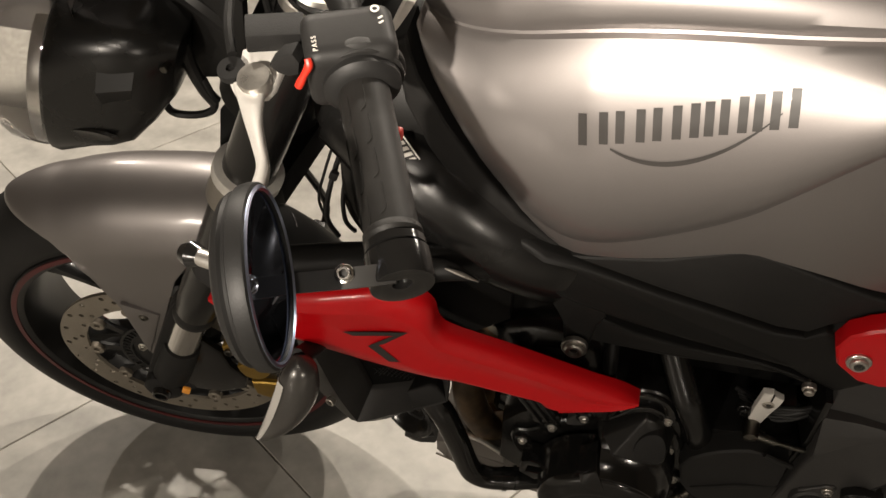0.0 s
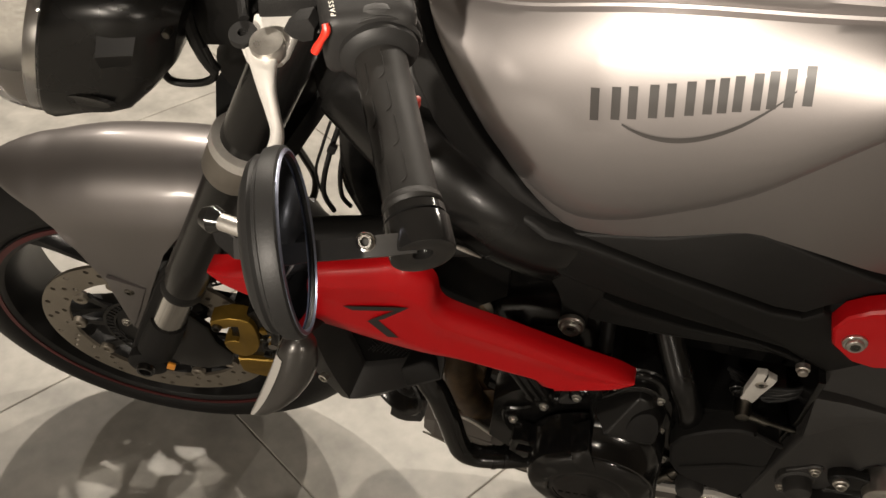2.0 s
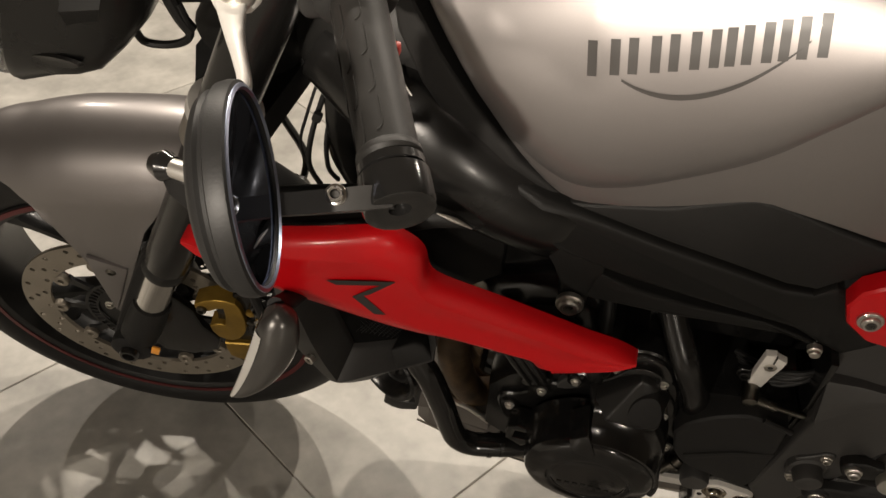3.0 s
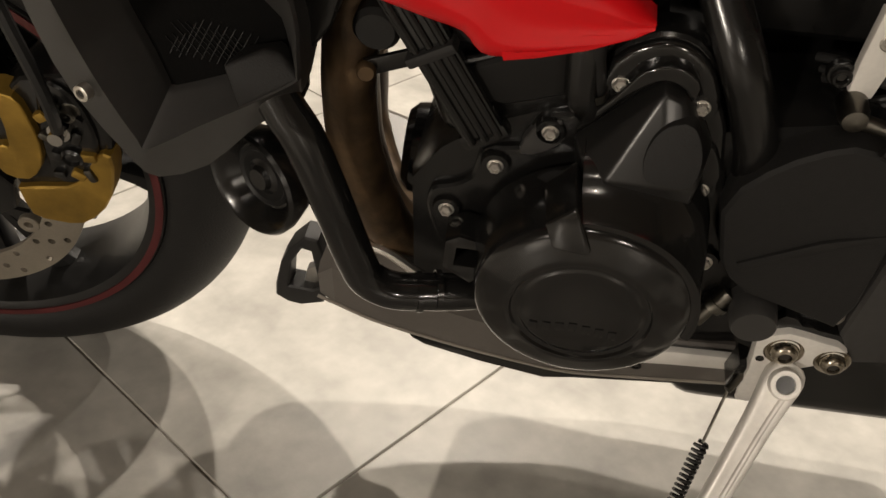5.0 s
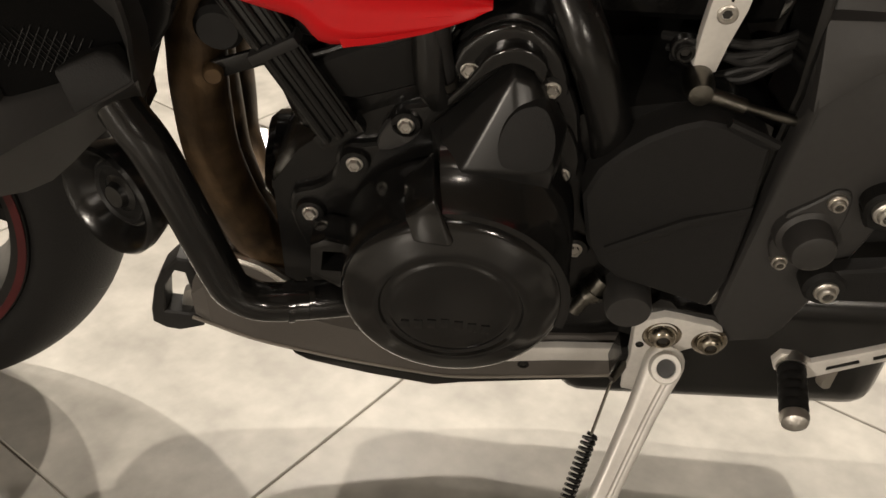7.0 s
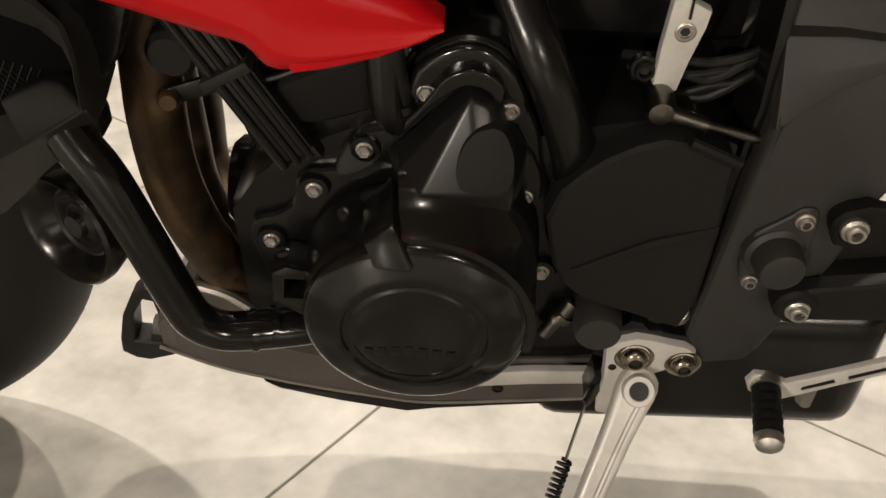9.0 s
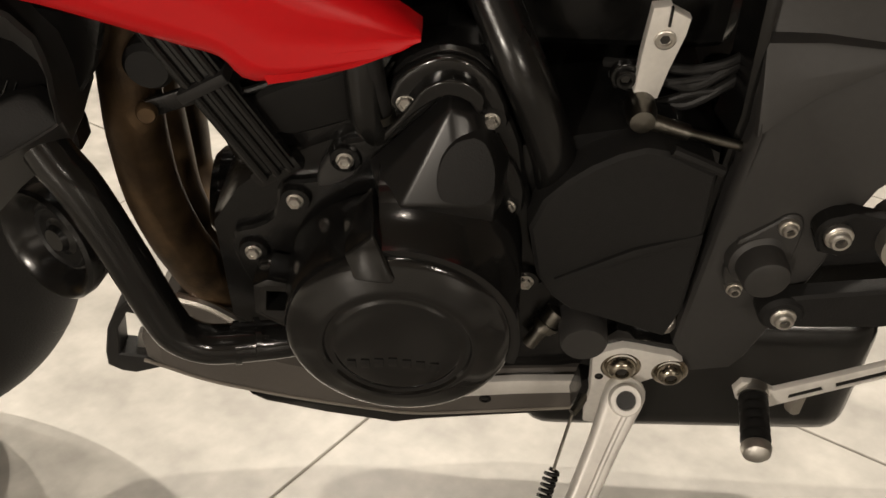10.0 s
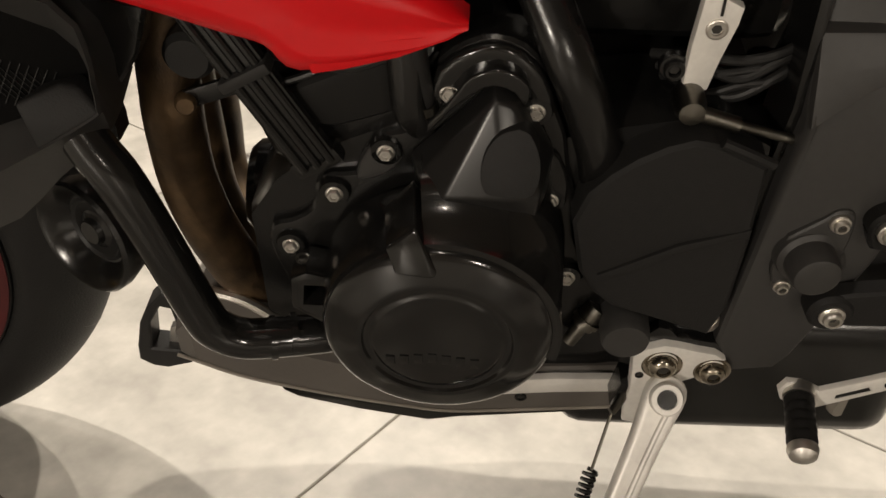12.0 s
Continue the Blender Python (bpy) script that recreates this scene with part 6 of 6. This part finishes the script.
# ---- headlights and cables ----
def front_end():
    for s, y in ((-1, -0.085), (1, 0.085)):
        lean = Matrix.Identity(4)
        lean[0][2] = 0.31
        base = Matrix.Translation((0.066 + 0.008 * s, y, 0.845)) @ Matrix.Rotation(radians(5), 4, "Z") @ lean
        # sections from the rim back: distance, half width, top, bottom, squareness
        secs = [(0.0, 0.068, 0.084, -0.080, 2.6), (0.004, 0.071, 0.087, -0.083, 2.7), (0.012, 0.071, 0.086, -0.080, 3.2), (0.043, 0.070, 0.082, -0.061, 4.5), (0.062, 0.069, 0.079, -0.056, 5.0), (0.080, 0.066, 0.074, -0.049, 5.0),
                (0.096, 0.058, 0.066, -0.028, 4.5), (0.108, 0.045, 0.056, -0.008, 4.0), (0.110, 0.01, 0.03, 0.015, 2.0)]
        rows = []
        for d, w, zt, zb, p in secs:
            ring = []
            for k in range(64):
                a = k * math.tau / 64
                ca, sa = math.cos(a), math.sin(a)
                ring.append(base @ Vector((d, w * math.copysign(abs(ca) ** (2 / p), ca), (zt + zb) / 2 + (zt - zb) / 2 * math.copysign(abs(sa) ** (2 / p), sa))))
            rows.append(ring)
        bm = bmesh.new()
        skin(bm, rows)
        lamp = part("headlight", bm, SHELL, bike, "black headlight with a deep clear lens", angle=25)
        lens = []
        for d, k in ((0.003, 1.0), (-0.004, 1.01), (-0.020, 0.99), (-0.036, 0.95), (-0.047, 0.87), (-0.054, 0.72), (-0.058, 0.45), (-0.060, 0.02)):
            ring = []
            for i in range(48):
                a = i * math.tau / 48
                ca, sa = math.cos(a), math.sin(a)
                ring.append(base @ Vector((d, 0.069 * k * math.copysign(abs(ca) ** 0.77, ca), 0.002 + 0.083 * k * math.copysign(abs(sa) ** 0.77, sa))))
            lens.append(ring)
        bm = bmesh.new()
        skin(bm, lens)
        glass = part("headlight_lens", bm, LENS, lamp, "deep clear plastic lens", angle=40)
        glass.visible_shadow = False
        bm = bmesh.new()
        rows = [[base @ Vector((d, 0.066 * k * math.cos(i * math.tau / 40), 0.08 * k * math.sin(i * math.tau / 40))) for i in range(40)]
                for d, k in ((-0.012, 0.97), (-0.006, 0.985), (0.002, 0.99), (0.003, 0.93), (0.02, 0.7), (0.03, 0.3), (0.032, 0.05))]
        skin(bm, rows)
        part("reflector_bowl", bm, CHROME, lamp, "bright reflector rim")
        # a paler dull ledge, standing in for the reflected patch, and the moulded hand grip in the shell
        ledge = [base @ Vector((d, s * w, z)) for d, w, z in ((0.050, 0.066, 0.050), (0.080, 0.062, 0.050), (0.082, 0.074, 0.034), (0.053, 0.079, 0.032), (0.056, 0.067, 0.006), (0.077, 0.063, 0.008))]
        bm = bmesh.new()
        vs = [bm.verts.new(q) for q in ledge]
        for f in ((0, 1, 2, 3), (3, 2, 5, 4), (0, 3, 4), (1, 5, 2), (0, 4, 5, 1)):
            bm.faces.new([vs[k] for k in f])
        rounded(bm, 0.004, 4)
        part("shell_sheen_ledge", bm, RUBBER, lamp)
        part("shell_socket", lathe([(0.001, 0.0), (0.012, 0.0008), (0.0145, -0.002)], axes(base @ Vector((0.046, s * 0.0702, -0.026)), (0.0, s * 0.97, -0.2)) @ Matrix.Diagonal((1.7, 0.5, 1, 1)), 22), CASE, lamp)
        part("lamp_bracket", prism([(0.13, 0.93), (0.20, 0.95), (0.23, 0.92), (0.22, 0.84), (0.17, 0.83), (0.14, 0.86)], s * 0.075, s * 0.065, 0.004), FRAME, bike, "black headlight bracket")
        bolt((0.178, s * 0.128, 0.888), (0, s, 0), lamp, 0.0035, 0.004, False, False, DARKSTEEL)
    # fly screen over the lamps
    rows = []
    for z, x, w in ((0.925, 0.058, 0.125), (0.945, 0.062, 0.13), (0.97, 0.075, 0.125), (1.0, 0.095, 0.11), (1.03, 0.12, 0.09)):
        rows.append([(x + 0.05 * (abs(k) ** 2.2), w * k, z - 0.012 * abs(k)) for k in [i / 6 for i in range(-6, 7)]])
    bm = bmesh.new()
    skin(bm, rows, closed=False, caps=False)
    bmesh.ops.solidify(bm, geom=list(bm.faces), thickness=0.003)
    part("fly_screen", bm, GREY, bike, "satin grey fly screen")
    for s in (-1, 1):
        wing = prism([(0.02, 0.890), (0.062, 0.893), (0.083, 0.912), (0.09, 0.955), (0.05, 0.955), (0.025, 0.93)], -0.116, -0.107, 0.003, 3)
        if s > 0:
            wing.transform(Matrix.Diagonal((1, -1, 1, 1)))
            bmesh.ops.reverse_faces(wing, faces=list(wing.faces))
        part("screen_wing", wing, GREY, bike, "satin grey screen wing")
    # looms and cables by the steering head
    for name, pts, r in (("wiring_loom", [(0.136, -0.086, 0.812), (0.144, -0.09, 0.799), (0.162, -0.09, 0.798), (0.181, -0.09, 0.805), (0.190, -0.09, 0.818), (0.185, -0.09, 0.845)], 0.0036),
                         ("wiring_loom", [(0.172, -0.08, 0.90), (0.176, -0.09, 0.865), (0.183, -0.09, 0.835), (0.190, -0.088, 0.818)], 0.006),
                         ("wiring_loom", [(0.15, -0.06, 0.93), (0.19, -0.07, 0.91), (0.22, -0.06, 0.87)], 0.01),
                         ("throttle_cable", [(0.285, -0.02, 0.74), (0.275, -0.06, 0.70), (0.27, -0.07, 0.66), (0.275, -0.06, 0.62)], 0.0028),
                         ("throttle_cable", [(0.292, -0.01, 0.72), (0.285, -0.05, 0.69), (0.285, -0.06, 0.65), (0.29, -0.05, 0.62)], 0.0025),
                         ("throttle_cable", [(0.279, -0.03, 0.75), (0.268, -0.055, 0.71), (0.262, -0.065, 0.68), (0.266, -0.06, 0.64)], 0.0016)):
        part(name, tube(pts, r, 9), RUBBER, bike, "black cable")
    part("wiring_loom", tube([(0.30, -0.03, 0.78, 0.02), (0.304, -0.04, 0.72, 0.024), (0.300, -0.035, 0.66, 0.022), (0.304, -0.02, 0.60, 0.018), (0.31, 0.0, 0.55, 0.02)], n=14, flat=0.6), CASE, bike, "taped black wire bundle")
    part("cable_guide", box((0.009, 0.006, 0.011), pose(0.279, -0.058, 0.712, 0, 20, 0), 0.002), PLASTIC, bike)
    strut = part("cowl_strut", tube([(0.385, -0.165, 0.722, 0.012), (0.415, -0.166, 0.736, 0.010), (0.448, -0.167, 0.733, 0.0015)], n=14, flat=0.5), FRAME, bike, "pointed black strut end")
    part("strut_edge", tube([(0.418, -0.172, 0.7475, 0.0006), (0.433, -0.172, 0.743, 0.0022), (0.447, -0.170, 0.734, 0.0006)], n=8), ALU, strut, "bare metal edge")
    # small silver security sticker with plain bars
    at = pose(0.3722, -0.1035, 0.8015, 0, 64, 8)
    tag = part("security_sticker", box((0.057, 0.0012, 0.017), at, 0.0004), DECAL, bike, "small dark sticker with silver print")
    for z in (-0.0078, 0.0078):
        part("sticker_border", box((0.056, 0.0006, 0.0012), at @ pose(0, -0.0008, z), 0), CASTALU, tag)
    for k in range(7):
        part("sticker_bar", box((0.0040, 0.0006, 0.0105), at @ pose(-0.021 + 0.007 * k, -0.0008, 0), 0), CASTALU, tag)


front_end()

# ---- ceiling spotlights and the added fill lamps on the unseen front wall ----
for x, y, z, watts, soft, cone in SPOTS:
    aim = (Vector((0.35, -0.1, 0.5)) if cone > 60 else Vector((0.475, -0.3, 1.068))) - Vector((x, y, z))
    m = axes((x, y, z), aim)
    high = z > 2.5
    lamp = thing("spotlight", lathe([(0.02, -0.10), (0.034, -0.098), (0.040, -0.09), (0.042, 0.03), (0.040, 0.034), (0.036, 0.03), (0.034, 0.0), (0.001, 0.0)], m, 28),
                 FRAME, "black ceiling spotlight aimed at the motorcycle" if high else "black wall spotlight added out of view to light the near side", "spotlight",
                 group="ceiling spotlights" if high else "wall spotlights")
    part("lamp_face", lathe([(0.033, 0.002), (0.033, 0.004), (0.001, 0.005)], m, 28), GLOW, lamp, "glowing lamp face")
    mount = (x, y, CEILING + 0.01) if high else (x, -room + 0.05, z + 0.05)
    part("mount", tube([m @ Vector((0, 0, -0.06)), mount], 0.012, 12, 1, smooth=False), FRAME, lamp)
    data = bpy.data.lights.new("spot", "SPOT")
    data.energy, data.color = watts, (1.0, 0.89, 0.76)
    data.spot_size, data.spot_blend, data.shadow_soft_size = radians(cone), 0.8 if cone > 60 else 1.0, soft
    light = new("spot_lamp", data)
    light.matrix_basis = m @ Matrix.Translation((0, 0, 0.05)) @ pose(0, 0, 0, 180)

# ---- floor tiles, 60 cm, laid across the room at an angle ----
T = 0.6
bm = box((T - 0.0022, T - 0.0022, 0.008), pose(0, 0, -0.004), 0.0012, seg=1)
tile_mesh = finish(bm)
tile_mesh.materials.append(TILE)
turn = Matrix.Rotation(radians(55.5), 4, "Z")
for i in range(-8, 9):
    for j in range(-8, 9):
        # along the joints (u) and across them (v)
        c = turn @ Vector((0.008 + T * (i + 0.5), -0.423 + T * (j + 0.5), 0))
        if abs(c.x - 0.4) < room and abs(c.y) < room:
            ob = new("tile", tile_mesh)
            ob.parent = floor
            ob.matrix_basis = Matrix.Translation(c) @ turn @ Matrix.Rotation(math.pi / 2 * ((i * 3 + j * 5) % 4), 4, "Z")
